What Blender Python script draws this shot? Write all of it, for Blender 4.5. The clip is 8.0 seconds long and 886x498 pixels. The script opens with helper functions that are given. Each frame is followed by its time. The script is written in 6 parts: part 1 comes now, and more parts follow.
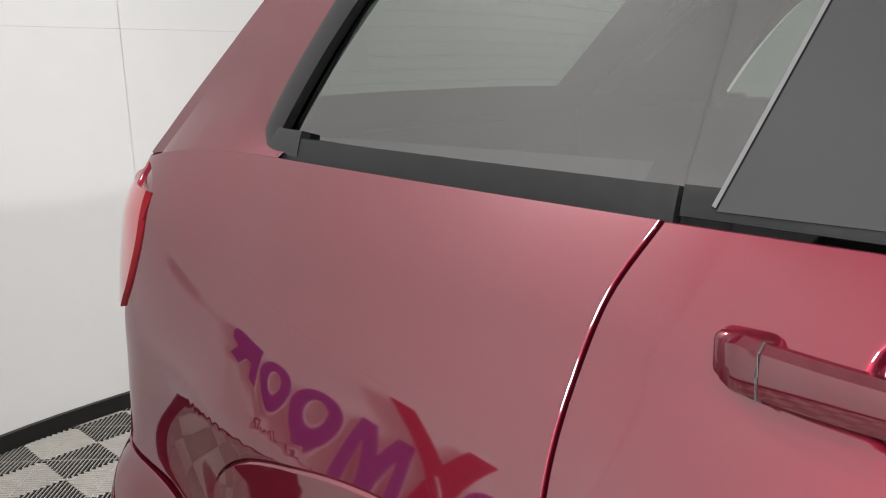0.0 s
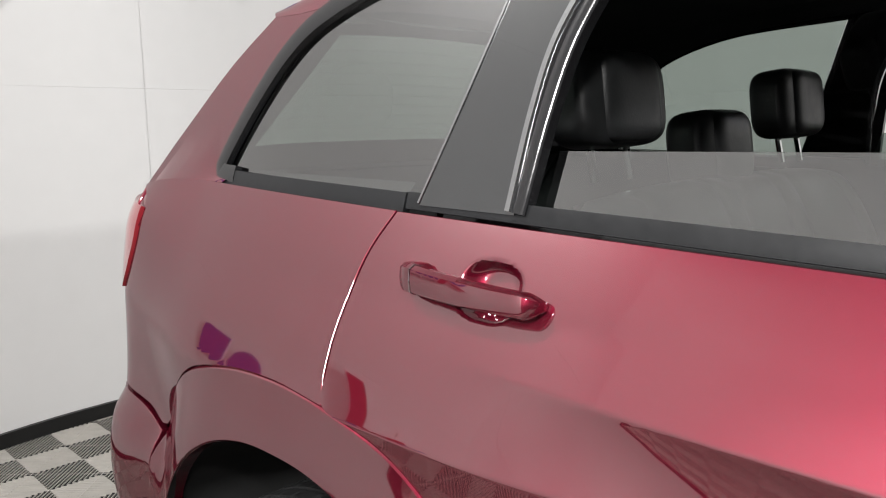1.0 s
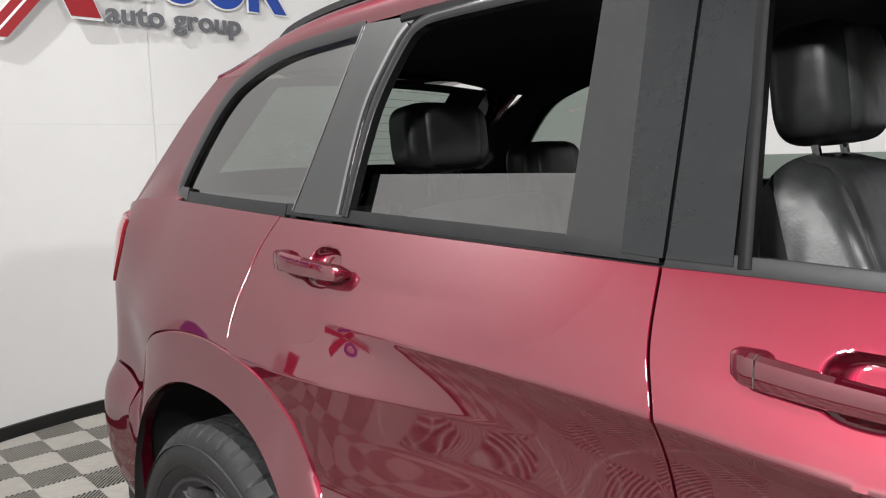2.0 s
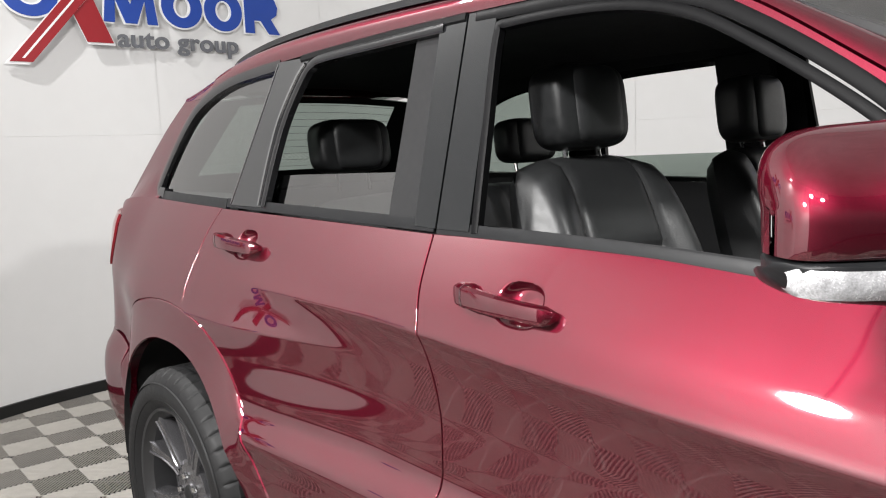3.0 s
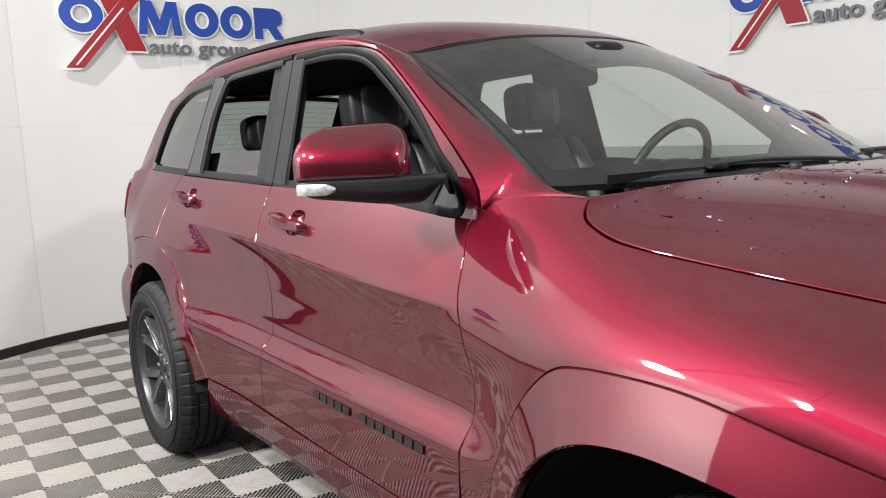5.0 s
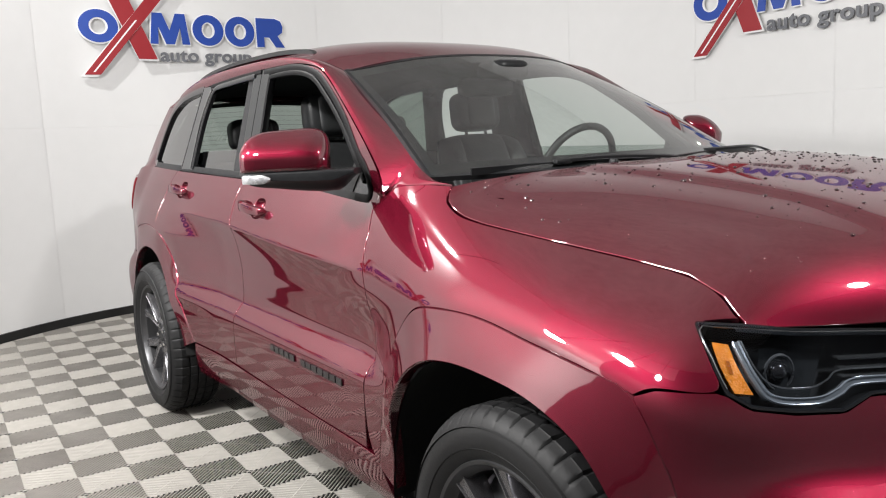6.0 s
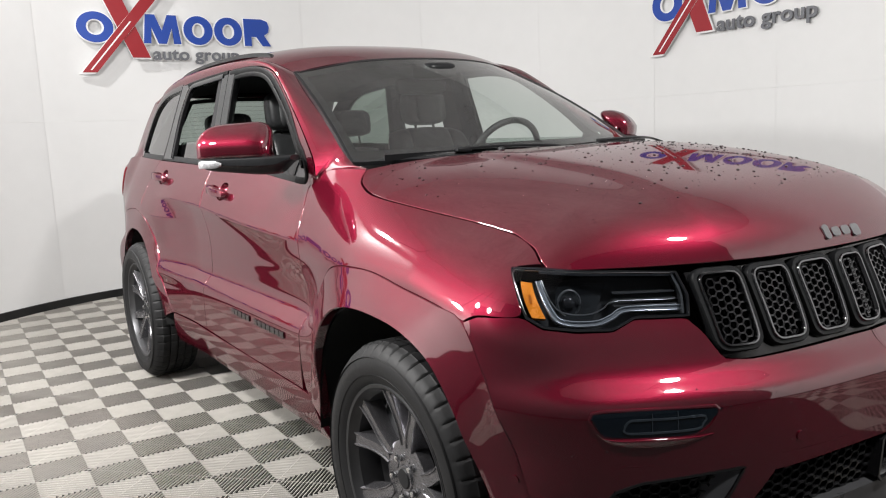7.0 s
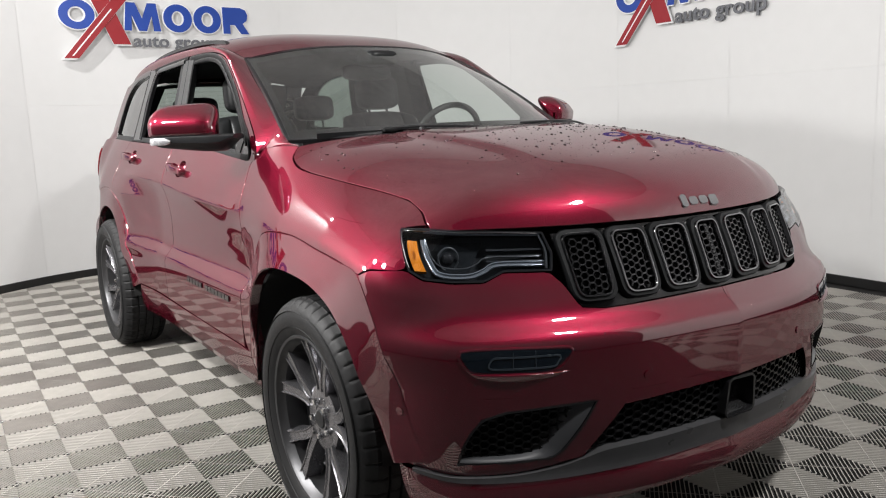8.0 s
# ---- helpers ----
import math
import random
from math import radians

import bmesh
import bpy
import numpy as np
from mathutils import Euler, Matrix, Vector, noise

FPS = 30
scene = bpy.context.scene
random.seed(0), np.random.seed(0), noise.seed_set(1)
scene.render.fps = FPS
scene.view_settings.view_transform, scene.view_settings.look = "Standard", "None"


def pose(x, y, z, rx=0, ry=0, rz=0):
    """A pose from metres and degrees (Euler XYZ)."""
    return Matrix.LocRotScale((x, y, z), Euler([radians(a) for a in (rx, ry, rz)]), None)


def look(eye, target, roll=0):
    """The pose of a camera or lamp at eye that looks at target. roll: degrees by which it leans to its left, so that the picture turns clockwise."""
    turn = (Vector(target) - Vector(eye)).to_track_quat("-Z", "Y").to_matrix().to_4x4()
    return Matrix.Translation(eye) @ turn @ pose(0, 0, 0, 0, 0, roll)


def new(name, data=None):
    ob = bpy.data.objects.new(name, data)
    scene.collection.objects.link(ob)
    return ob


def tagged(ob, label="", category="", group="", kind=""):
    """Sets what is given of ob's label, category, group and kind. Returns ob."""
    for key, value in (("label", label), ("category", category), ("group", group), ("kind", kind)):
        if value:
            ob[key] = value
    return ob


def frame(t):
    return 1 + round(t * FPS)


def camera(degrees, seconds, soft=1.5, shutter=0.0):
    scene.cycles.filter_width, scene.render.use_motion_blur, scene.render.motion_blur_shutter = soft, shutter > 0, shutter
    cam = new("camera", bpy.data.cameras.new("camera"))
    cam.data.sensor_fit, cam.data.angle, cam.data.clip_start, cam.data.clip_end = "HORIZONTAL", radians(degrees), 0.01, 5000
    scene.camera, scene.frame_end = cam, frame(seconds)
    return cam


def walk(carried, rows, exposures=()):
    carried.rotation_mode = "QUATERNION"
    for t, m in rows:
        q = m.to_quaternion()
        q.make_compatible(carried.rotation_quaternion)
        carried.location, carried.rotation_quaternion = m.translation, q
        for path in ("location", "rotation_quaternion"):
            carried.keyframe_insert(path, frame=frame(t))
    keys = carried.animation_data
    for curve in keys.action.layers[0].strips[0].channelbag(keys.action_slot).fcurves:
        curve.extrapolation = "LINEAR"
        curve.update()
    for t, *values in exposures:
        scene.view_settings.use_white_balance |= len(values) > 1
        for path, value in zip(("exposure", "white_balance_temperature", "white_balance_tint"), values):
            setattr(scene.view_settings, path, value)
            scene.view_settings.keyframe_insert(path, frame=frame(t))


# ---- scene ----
cam = camera(58.4, 8.0, 1.1)
PATH = [
    (0, (-1.093, -1.323, 1.358), (-2.41, 0.117, 0.919), -1.2),
    (0.5, (-0.808, -1.428, 1.348), (-2.173, -0.012, 0.986), -0.7),
    (1, (-0.502, -1.54, 1.366), (-1.885, -0.129, 1.052), -0.7),
    (1.5, (-0.185, -1.612, 1.379), (-1.599, -0.225, 1.103), -1.0),
    (3, (0.772, -1.754, 1.378), (-0.733, -0.46, 1.13), -2.3),
    (3.5, (1.1, -1.787, 1.369), (-0.432, -0.526, 1.116), -2.2),
    (4, (1.429, -1.821, 1.379), (-0.131, -0.596, 1.118), -2.3),
    (4.5, (1.768, -1.822, 1.361), (0.179, -0.638, 1.086), -2.5),
    (6, (2.717, -1.88, 1.35), (1.07, -0.78, 1.068), -2.6),
    (6.5, (3.013, -1.878, 1.344), (1.359, -0.792, 1.057), -2.7),
    (7, (3.265, -1.895, 1.33), (1.61, -0.812, 1.035), -2.6),
    (7.5, (3.479, -1.876, 1.315), (1.826, -0.792, 1.008), -2.5),
    (8, (3.644, -1.831, 1.289), (1.994, -0.747, 0.969), -2.2),
]
EXPOSURE = 0.03
walk(cam, [(t, look(eye, target, roll)) for t, eye, target, roll in PATH], exposures=[(0.0, EXPOSURE), (3.0, EXPOSURE), (6.0, EXPOSURE + 0.08), (8.0, EXPOSURE + 0.08)])

# lamps of the booth: place, size and power
# the first is an added fill that brightens the rear quarter and doors
LAMPS = [(-3.0, -1.9, 3.9, 0.10, 86), (-0.6, -3.15, 2.35, 0.27, 96), (0.2, -3.0, 3.2, 0.28, 92), (1.25, -3.15, 3.3, 0.30, 72), (3.7, 0.2, 3.7, 0.3, 125)]

# ---------------------------------------------------------------- world and lamps
world = bpy.data.worlds.new("world")
scene.world = world
world.use_nodes = True
world.node_tree.nodes["Background"].inputs[0].default_value = (0.8, 0.85, 0.9, 1)
world.node_tree.nodes["Background"].inputs[1].default_value = 0.03


# ---------------------------------------------------------------- materials
def material(name, colour, rough=0.5, metal=0.0, coat=0.0, vary=0.0, scale=8.0, bump=0.0, bump_scale=60.0, emit=None, strength=0.0, transmission=0.0, spec=0.5, ior=1.5):
    m = bpy.data.materials.new(name)
    m.use_nodes = True
    nt = m.node_tree
    p = nt.nodes["Principled BSDF"]
    p.inputs["Base Color"].default_value = (*colour, 1)
    p.inputs["Roughness"].default_value = rough
    p.inputs["Metallic"].default_value = metal
    p.inputs["Coat Weight"].default_value = coat
    p.inputs["Coat Roughness"].default_value = 0.02
    p.inputs["Specular IOR Level"].default_value = spec
    p.inputs["IOR"].default_value = ior
    p.inputs["Transmission Weight"].default_value = transmission
    if emit:
        p.inputs["Emission Color"].default_value = (*emit, 1)
        p.inputs["Emission Strength"].default_value = strength
    co = nt.nodes.new("ShaderNodeTexCoord")
    if vary:
        fine, broad = nt.nodes.new("ShaderNodeTexNoise"), nt.nodes.new("ShaderNodeTexNoise")
        fine.inputs["Scale"].default_value, broad.inputs["Scale"].default_value = scale * 9, scale
        fine.inputs["Detail"].default_value = 4
        add = nt.nodes.new("ShaderNodeMath")
        ramp = nt.nodes.new("ShaderNodeMapRange")
        mix = nt.nodes.new("ShaderNodeMix")
        mix.data_type = "RGBA"
        mix.blend_type = "MULTIPLY"
        mix.inputs["Factor"].default_value = 1
        nt.links.new(co.outputs["Object"], fine.inputs["Vector"])
        nt.links.new(co.outputs["Object"], broad.inputs["Vector"])
        nt.links.new(fine.outputs["Fac"], add.inputs[0])
        nt.links.new(broad.outputs["Fac"], add.inputs[1])
        nt.links.new(add.outputs[0], ramp.inputs["Value"])
        ramp.inputs["From Min"].default_value, ramp.inputs["From Max"].default_value = 0.6, 1.4
        ramp.inputs["To Min"].default_value, ramp.inputs["To Max"].default_value = 1 - vary, 1 + vary
        mix.inputs["A"].default_value = (*colour, 1)
        nt.links.new(ramp.outputs[0], mix.inputs["B"])
        nt.links.new(mix.outputs["Result"], p.inputs["Base Color"])
        rr = nt.nodes.new("ShaderNodeMapRange")
        rr.inputs["From Min"].default_value, rr.inputs["From Max"].default_value = 0.6, 1.4
        rr.inputs["To Min"].default_value, rr.inputs["To Max"].default_value = max(rough - 0.5 * vary, 0.02), min(rough + 0.5 * vary, 1)
        nt.links.new(add.outputs[0], rr.inputs["Value"])
        nt.links.new(rr.outputs[0], p.inputs["Roughness"])
    if bump:
        nz, bp = nt.nodes.new("ShaderNodeTexNoise"), nt.nodes.new("ShaderNodeBump")
        nz.inputs["Scale"].default_value = bump_scale
        nz.inputs["Detail"].default_value = 5
        bp.inputs["Strength"].default_value = bump
        bp.inputs["Distance"].default_value = 0.002
        nt.links.new(co.outputs["Object"], nz.inputs["Vector"])
        nt.links.new(nz.outputs["Fac"], bp.inputs["Height"])
        nt.links.new(bp.outputs[0], p.inputs["Normal"])
    return m


def paint_material():
    """Deep metallic red with flakes under a clear coat."""
    m = bpy.data.materials.new("red_paint")
    m.use_nodes = True
    nt = m.node_tree
    nt.nodes.remove(nt.nodes["Principled BSDF"])
    flakes, pigment, coat = (nt.nodes.new("ShaderNodeBsdf" + k) for k in ("Glossy", "Diffuse", "Glossy"))
    under, over, fr = nt.nodes.new("ShaderNodeMixShader"), nt.nodes.new("ShaderNodeMixShader"), nt.nodes.new("ShaderNodeFresnel")
    flakes.inputs["Color"].default_value = (*PAINT, 1)
    pigment.inputs["Color"].default_value = (PAINT[0] * 0.8, PAINT[1] * 0.8, PAINT[2] * 0.8, 1)
    coat.inputs["Roughness"].default_value = 0.015
    fr.inputs["IOR"].default_value = 2.35
    under.inputs[0].default_value = 0.25
    co = nt.nodes.new("ShaderNodeTexCoord")
    grain, dust = nt.nodes.new("ShaderNodeTexNoise"), nt.nodes.new("ShaderNodeTexNoise")
    grain.inputs["Scale"].default_value, dust.inputs["Scale"].default_value = 900, 5
    dust.inputs["Detail"].default_value = 6
    mr, ms = nt.nodes.new("ShaderNodeMapRange"), nt.nodes.new("ShaderNodeMapRange")
    mr.inputs["To Min"].default_value, mr.inputs["To Max"].default_value = 0.40, 0.50
    ms.inputs["To Min"].default_value, ms.inputs["To Max"].default_value = 0.015, 0.050
    for tex, rng_node, target in ((grain, mr, flakes), (dust, ms, coat)):
        nt.links.new(co.outputs["Object"], tex.inputs["Vector"])
        nt.links.new(tex.outputs["Fac"], rng_node.inputs["Value"])
        nt.links.new(rng_node.outputs[0], target.inputs["Roughness"])
    nt.links.new(flakes.outputs[0], under.inputs[1])
    nt.links.new(pigment.outputs[0], under.inputs[2])
    nt.links.new(fr.outputs[0], over.inputs[0])
    nt.links.new(under.outputs[0], over.inputs[1])
    nt.links.new(coat.outputs[0], over.inputs[2])
    nt.links.new(over.outputs[0], nt.nodes["Material Output"].inputs["Surface"])
    return m


def glass_material(name, tint, rough=0.0, face=0.06):
    """Thin tinted glass: clear light through it, mirror on its face."""
    m = bpy.data.materials.new(name)
    m.use_nodes = True
    nt = m.node_tree
    nt.nodes.remove(nt.nodes["Principled BSDF"])
    see, gloss, mix, fr, pw, mr = (nt.nodes.new("ShaderNode" + k) for k in ("BsdfTransparent", "BsdfGlossy", "MixShader", "LayerWeight", "Math", "MapRange"))
    see.inputs["Color"].default_value = (*tint, 1)
    gloss.inputs["Roughness"].default_value = rough
    fr.inputs["Blend"].default_value = 0.5
    pw.operation = "POWER"
    pw.inputs[1].default_value = 4.0
    mr.inputs["To Min"].default_value, mr.inputs["To Max"].default_value = face, 1.0
    nt.links.new(fr.outputs["Facing"], pw.inputs[0])
    nt.links.new(pw.outputs[0], mr.inputs["Value"])
    nt.links.new(mr.outputs[0], mix.inputs[0])
    nt.links.new(see.outputs[0], mix.inputs[1])
    nt.links.new(gloss.outputs[0], mix.inputs[2])
    nt.links.new(mix.outputs[0], nt.nodes["Material Output"].inputs["Surface"])
    return m


PAINT = (0.136, 0.0064, 0.0196)
RED = paint_material()
BLACK_GLOSS = material("gloss_black_plastic", (0.012, 0.012, 0.013), 0.12, vary=0.1)
BLACK_TRIM = material("satin_black_plastic", (0.012, 0.0125, 0.0135), 0.40, vary=0.15, bump=0.04, bump_scale=500, spec=0.22)
GREY_TRIM = material("dark_grey_plastic", (0.040, 0.041, 0.043), 0.36, vary=0.12, bump=0.04, bump_scale=500)
RUBBER = material("rubber", (0.0125, 0.0125, 0.013), 0.55, vary=0.2, scale=12, bump=0.1, bump_scale=140, spec=0.24)
# near-black standing in for deep shade in wheel houses, intakes and underbody
VOID = material("shade_black", (0.008, 0.008, 0.008), 0.95, vary=0.2)
RIM = material("dark_alloy", (0.21, 0.207, 0.218), 0.26, metal=0.85, vary=0.05, scale=3)
# darker copy of the alloy: shade inside the wheel put into its colour
RIM_SHADED = material("shadowed_alloy", (0.08, 0.08, 0.083), 0.4, metal=0.8, vary=0.06)
BRIGHT = material("satin_chrome", (0.34, 0.34, 0.35), 0.24, metal=1.0, vary=0.05)
CHROME = material("chrome", (0.8, 0.8, 0.8), 0.06, metal=1.0)
LEATHER = material("black_leather", (0.026, 0.027, 0.028), 0.40, vary=0.2, scale=6, bump=0.15, bump_scale=220)
CLOTH = material("dark_lining", (0.012, 0.012, 0.013), 0.9, vary=0.15)
PILLAR = material("black_pillar_film", (0.012, 0.013, 0.014), 0.12, vary=0.1, spec=0.42)
GLASS = glass_material("green_glass", (0.62, 0.70, 0.66), face=0.16)
PRIVACY = glass_material("privacy_glass", (0.41, 0.48, 0.44), face=0.26)
DARK_CHROME = material("dark_chrome_seal", (0.30, 0.305, 0.31), 0.14, metal=0.9, vary=0.05)
FIXED_GLASS = material("dark_fixed_pane", (0.012, 0.013, 0.014), 0.03, vary=0.03, ior=1.95)
LENS = glass_material("lamp_lens", (0.78, 0.84, 0.92), face=0.035)
AMBER = material("amber_reflector", (0.62, 0.19, 0.012), 0.25, coat=1.0, vary=0.3, scale=38, bump=0.6, bump_scale=260)
AMBER_DARK = material("amber_cell", (0.30, 0.075, 0.006), 0.25, coat=1.0)
TAIL_RED = material("tail_lamp_red", (0.20, 0.016, 0.022), 0.12, coat=1.0, emit=(1.0, 0.08, 0.08), strength=0.02)
SILVER = material("lamp_silver", (0.25, 0.265, 0.285), 0.22, metal=0.5, coat=0.5)
CLEAR_PART = material("clear_reflector", (0.42, 0.42, 0.43), 0.15, metal=0.3, coat=1.0, vary=0.4, scale=60, bump=0.9, bump_scale=110)
WALL = material("white_wall_panel", (0.75, 0.75, 0.745), 0.55, vary=0.018, scale=0.9, bump=0.03, bump_scale=6)
# for unseen wall panels added to darken what the paint reflects
REFLECTED_DARK = material("dark_reflected_panel", (0.045, 0.045, 0.048), 0.6, vary=0.12)
CEIL = material("pale_ceiling", (0.78, 0.78, 0.78), 0.8, vary=0.2, scale=1.0)
BASE = material("black_baseboard", (0.012, 0.012, 0.012), 0.45, vary=0.2)
TILE = material("grey_floor_rib", (0.44, 0.418, 0.383), 0.5, vary=0.13, scale=2.2, bump=0.1, bump_scale=150)
UNDER = material("dark_subfloor", (0.008, 0.0075, 0.007), 0.9, vary=0.2)
BLUE = material("blue_sign_face", (0.010, 0.055, 0.34), 0.35, vary=0.04)
SIGN_RED = material("red_sign_face", (0.30, 0.007, 0.014), 0.35, vary=0.04)
SIGN_GREY = material("grey_sign_face", (0.13, 0.135, 0.15), 0.35, vary=0.04)
SIGN_WHITE = material("white_sign_edge", (0.85, 0.85, 0.86), 0.35, vary=0.02)
LAMP_FACE = material("lamp_diffuser", (0.9, 0.9, 0.9), 0.4, emit=(1.0, 0.98, 0.95), strength=14.0)
FOG_GLASS = material("fog_lamp_glass", (0.004, 0.007, 0.011), 0.05, coat=0.3)
SKID = material("satin_grey_strip", (0.055, 0.055, 0.058), 0.30, metal=0.2, vary=0.08, scale=3)
GRILLE_RING = material("polished_dark_chrome", (0.24, 0.24, 0.25), 0.13, metal=1.0, vary=0.04)
MESH_CHROME = material("dark_chrome_mesh", (0.075, 0.075, 0.079), 0.16, metal=0.7, vary=0.1)
BADGE = material("satin_silver", (0.17, 0.17, 0.175), 0.3, metal=0.4, vary=0.05)
BLADE = material("satin_grey_plastic", (0.045, 0.046, 0.05), 0.33, vary=0.08, scale=3)
FOG_BAR = material("fog_lamp_bar", (0.026, 0.033, 0.041), 0.25, vary=0.1, coat=0.6)
# corner glass: the white wall's reflection is put into its grey base colour
CORNER_PANE = material("wall_reflecting_pane", (0.26, 0.265, 0.27), 0.22, metal=0.3, vary=0.25, scale=20, bump=0.3, bump_scale=300)
FRAME_BLACK = material("matt_black_frame", (0.005, 0.005, 0.0055), 0.45, vary=0.15, spec=0.08)
WATER = material("water_drop", (0.02, 0.015, 0.016), 0.03, coat=1.0, spec=0.8)


# ---------------------------------------------------------------- geometry helpers
class Geo:
    """Vertices and faces gathered for one mesh."""

    def __init__(self):
        self.v, self.f = [], []

    def add(self, verts, faces):
        n = len(self.v)
        self.v += [tuple(float(c) for c in p) for p in verts]
        self.f += [tuple(i + n for i in f) for f in faces]
        return self

    def grid(self, p, closed_u=False, closed_v=False, flip=False):
        p = np.asarray(p, float)
        n, m = p.shape[:2]
        faces = []
        for i in range(n if closed_u else n - 1):
            for j in range(m if closed_v else m - 1):
                a, b, c, d = i * m + j, ((i + 1) % n) * m + j, ((i + 1) % n) * m + (j + 1) % m, i * m + (j + 1) % m
                faces.append((d, c, b, a) if flip else (a, b, c, d))
        return self.add(p.reshape(-1, 3), faces)

    def sweep(self, path, section, up, closed=False, caps=True):
        """A section of (across, up) points carried along a path; up is one vector or one a point."""
        p = np.asarray(path, float)
        n = len(p)
        t = np.roll(p, -1, 0) - np.roll(p, 1, 0) if closed else np.gradient(p, axis=0)
        t /= np.linalg.norm(t, axis=1, keepdims=True) + 1e-12
        u = np.broadcast_to(np.asarray(up, float), p.shape).copy()
        u -= t * np.sum(u * t, 1, keepdims=True)
        u /= np.linalg.norm(u, axis=1, keepdims=True) + 1e-12
        side = np.cross(t, u)
        sec = np.asarray(section, float)
        rows = p[:, None] + side[:, None] * sec[None, :, 0, None] + u[:, None] * sec[None, :, 1, None]
        self.grid(rows, closed_u=closed, closed_v=True)
        if caps and not closed:
            k, m = len(self.v) - n * len(sec), len(sec)
            self.f += [tuple(k + j for j in range(m))[::-1], tuple(k + (n - 1) * m + j for j in range(m))]
        return self

    def tube(self, path, r, n=8, closed=False):
        return self.sweep(path, [(r * math.cos(2 * math.pi * k / n), r * math.sin(2 * math.pi * k / n)) for k in range(n)], (0.013, 0.021, 1.0), closed)

    def lathe(self, profile, centre, n=48, closed=False):
        """Turns (radius, along y) pairs round the y axis."""
        a = np.linspace(0, 2 * math.pi, n, endpoint=False)
        pr = np.asarray(profile, float)
        p = np.stack([np.outer(np.cos(a), pr[:, 0]), np.broadcast_to(pr[:, 1], (n, len(pr))), np.outer(np.sin(a), pr[:, 0])], -1) + np.asarray(centre)
        return self.grid(p, closed_u=True, closed_v=closed)

    def pillow(self, centre, size, e=0.35, n=18, m=28, turn=None):
        """A rounded block; a small e makes it squarer."""
        a, b = np.linspace(-math.pi / 2, math.pi / 2, n), np.linspace(-math.pi, math.pi, m, endpoint=False)
        sp = lambda w: np.sign(w) * np.abs(w) ** e
        ca, sa, cb, sb = sp(np.cos(a)), sp(np.sin(a)), sp(np.cos(b)), sp(np.sin(b))
        p = np.stack([np.outer(ca, cb), np.outer(ca, sb), np.outer(sa, np.ones(m))], -1) * np.asarray(size) / 2
        if turn is not None:
            p = p @ np.array(turn.to_3x3()).T
        return self.grid(p + np.asarray(centre), closed_v=True, flip=True)

    def prism(self, outline, origin, u, v, depth):
        """An outline of (a, b) points along u and v, pushed out by the vector depth."""
        o, u, v, d = (np.asarray(k, float) for k in (origin, u, v, depth))
        pts = [o + a * u + b * v for a, b in outline]
        n = len(pts)
        faces = [tuple(range(n))[::-1], tuple(range(n, 2 * n))] + [(i, (i + 1) % n, (i + 1) % n + n, i + n) for i in range(n)]
        return self.add(pts + [p + d for p in pts], faces)

    def box(self, lo, hi, b=0.004):
        x0, y0, z0 = lo
        x1, y1, z1 = hi
        o = [(x0 + b, y0), (x1 - b, y0), (x1, y0 + b), (x1, y1 - b), (x1 - b, y1), (x0 + b, y1), (x0, y1 - b), (x0, y0 + b)]
        cx, cy = (x0 + x1) / 2, (y0 + y1) / 2
        inn = [(cx + (x - cx) * (1 - 2 * b / max(x1 - x0, 1e-6)), cy + (y - cy) * (1 - 2 * b / max(y1 - y0, 1e-6))) for x, y in o]
        rings = [[(*q, z0) for q in inn], [(*q, z0 + b) for q in o], [(*q, z1 - b) for q in o], [(*q, z1) for q in inn]]
        self.grid(rings, closed_v=True)
        k = len(self.v) - 32
        self.f += [tuple(range(k, k + 8)), tuple(range(k + 24, k + 32))[::-1]]
        return self

    def mirrored(self):
        g = Geo()
        g.v = [(x, -y, z) for x, y, z in self.v]
        g.f = [f[::-1] for f in self.f]
        return g

    def mesh(self, angle=38, weld=0.0):
        me = bpy.data.meshes.new("mesh")
        me.from_pydata(self.v, [], self.f)
        bm = bmesh.new()
        bm.from_mesh(me)
        if weld:
            bmesh.ops.remove_doubles(bm, verts=bm.verts, dist=weld)
        bmesh.ops.recalc_face_normals(bm, faces=bm.faces)
        bm.to_mesh(me)
        bm.free()
        me.polygons.foreach_set("use_smooth", [True] * len(me.polygons))
        me.set_sharp_from_angle(angle=radians(angle))
        return me


def part(name, geo, mat, parent, label="", weld=0.0, angle=38):
    """Links a Geo as one mesh object under a thing or a part."""
    me = geo.mesh(angle, weld) if isinstance(geo, Geo) else geo
    if not me.materials:
        me.materials.append(mat)
    ob = new(name, me)
    ob.parent = parent
    return tagged(ob, label)


def thing(name, label, category, group="", kind="", at=(0, 0, 0)):
    ob = new(name)
    ob.location = at
    ob.empty_display_size = 0.1
    return tagged(ob, label, category, group, kind)


def resample(poly, n, smooth=True):
    p = np.array(poly, float)
    if smooth and len(p) > 2:
        p = spline(poly, 12)
    d = np.concatenate([[0], np.cumsum(np.linalg.norm(np.diff(p, axis=0), axis=1))])
    k = np.linspace(0, d[-1], n) if np.isscalar(n) else np.asarray(n) * d[-1]
    return np.stack([np.interp(k, d, p[:, c]) for c in range(p.shape[1])], -1)


def steps(n, e=0.012):
    return np.concatenate([[0, e], np.linspace(0, 1, n)[1:-1], [1 - e, 1]])


def closer(s, centre, half, n):
    """Adds close steps round a centre."""
    return np.unique(np.concatenate([s[(s < centre - half) | (s > centre + half)], np.linspace(centre - half, centre + half, n)]))


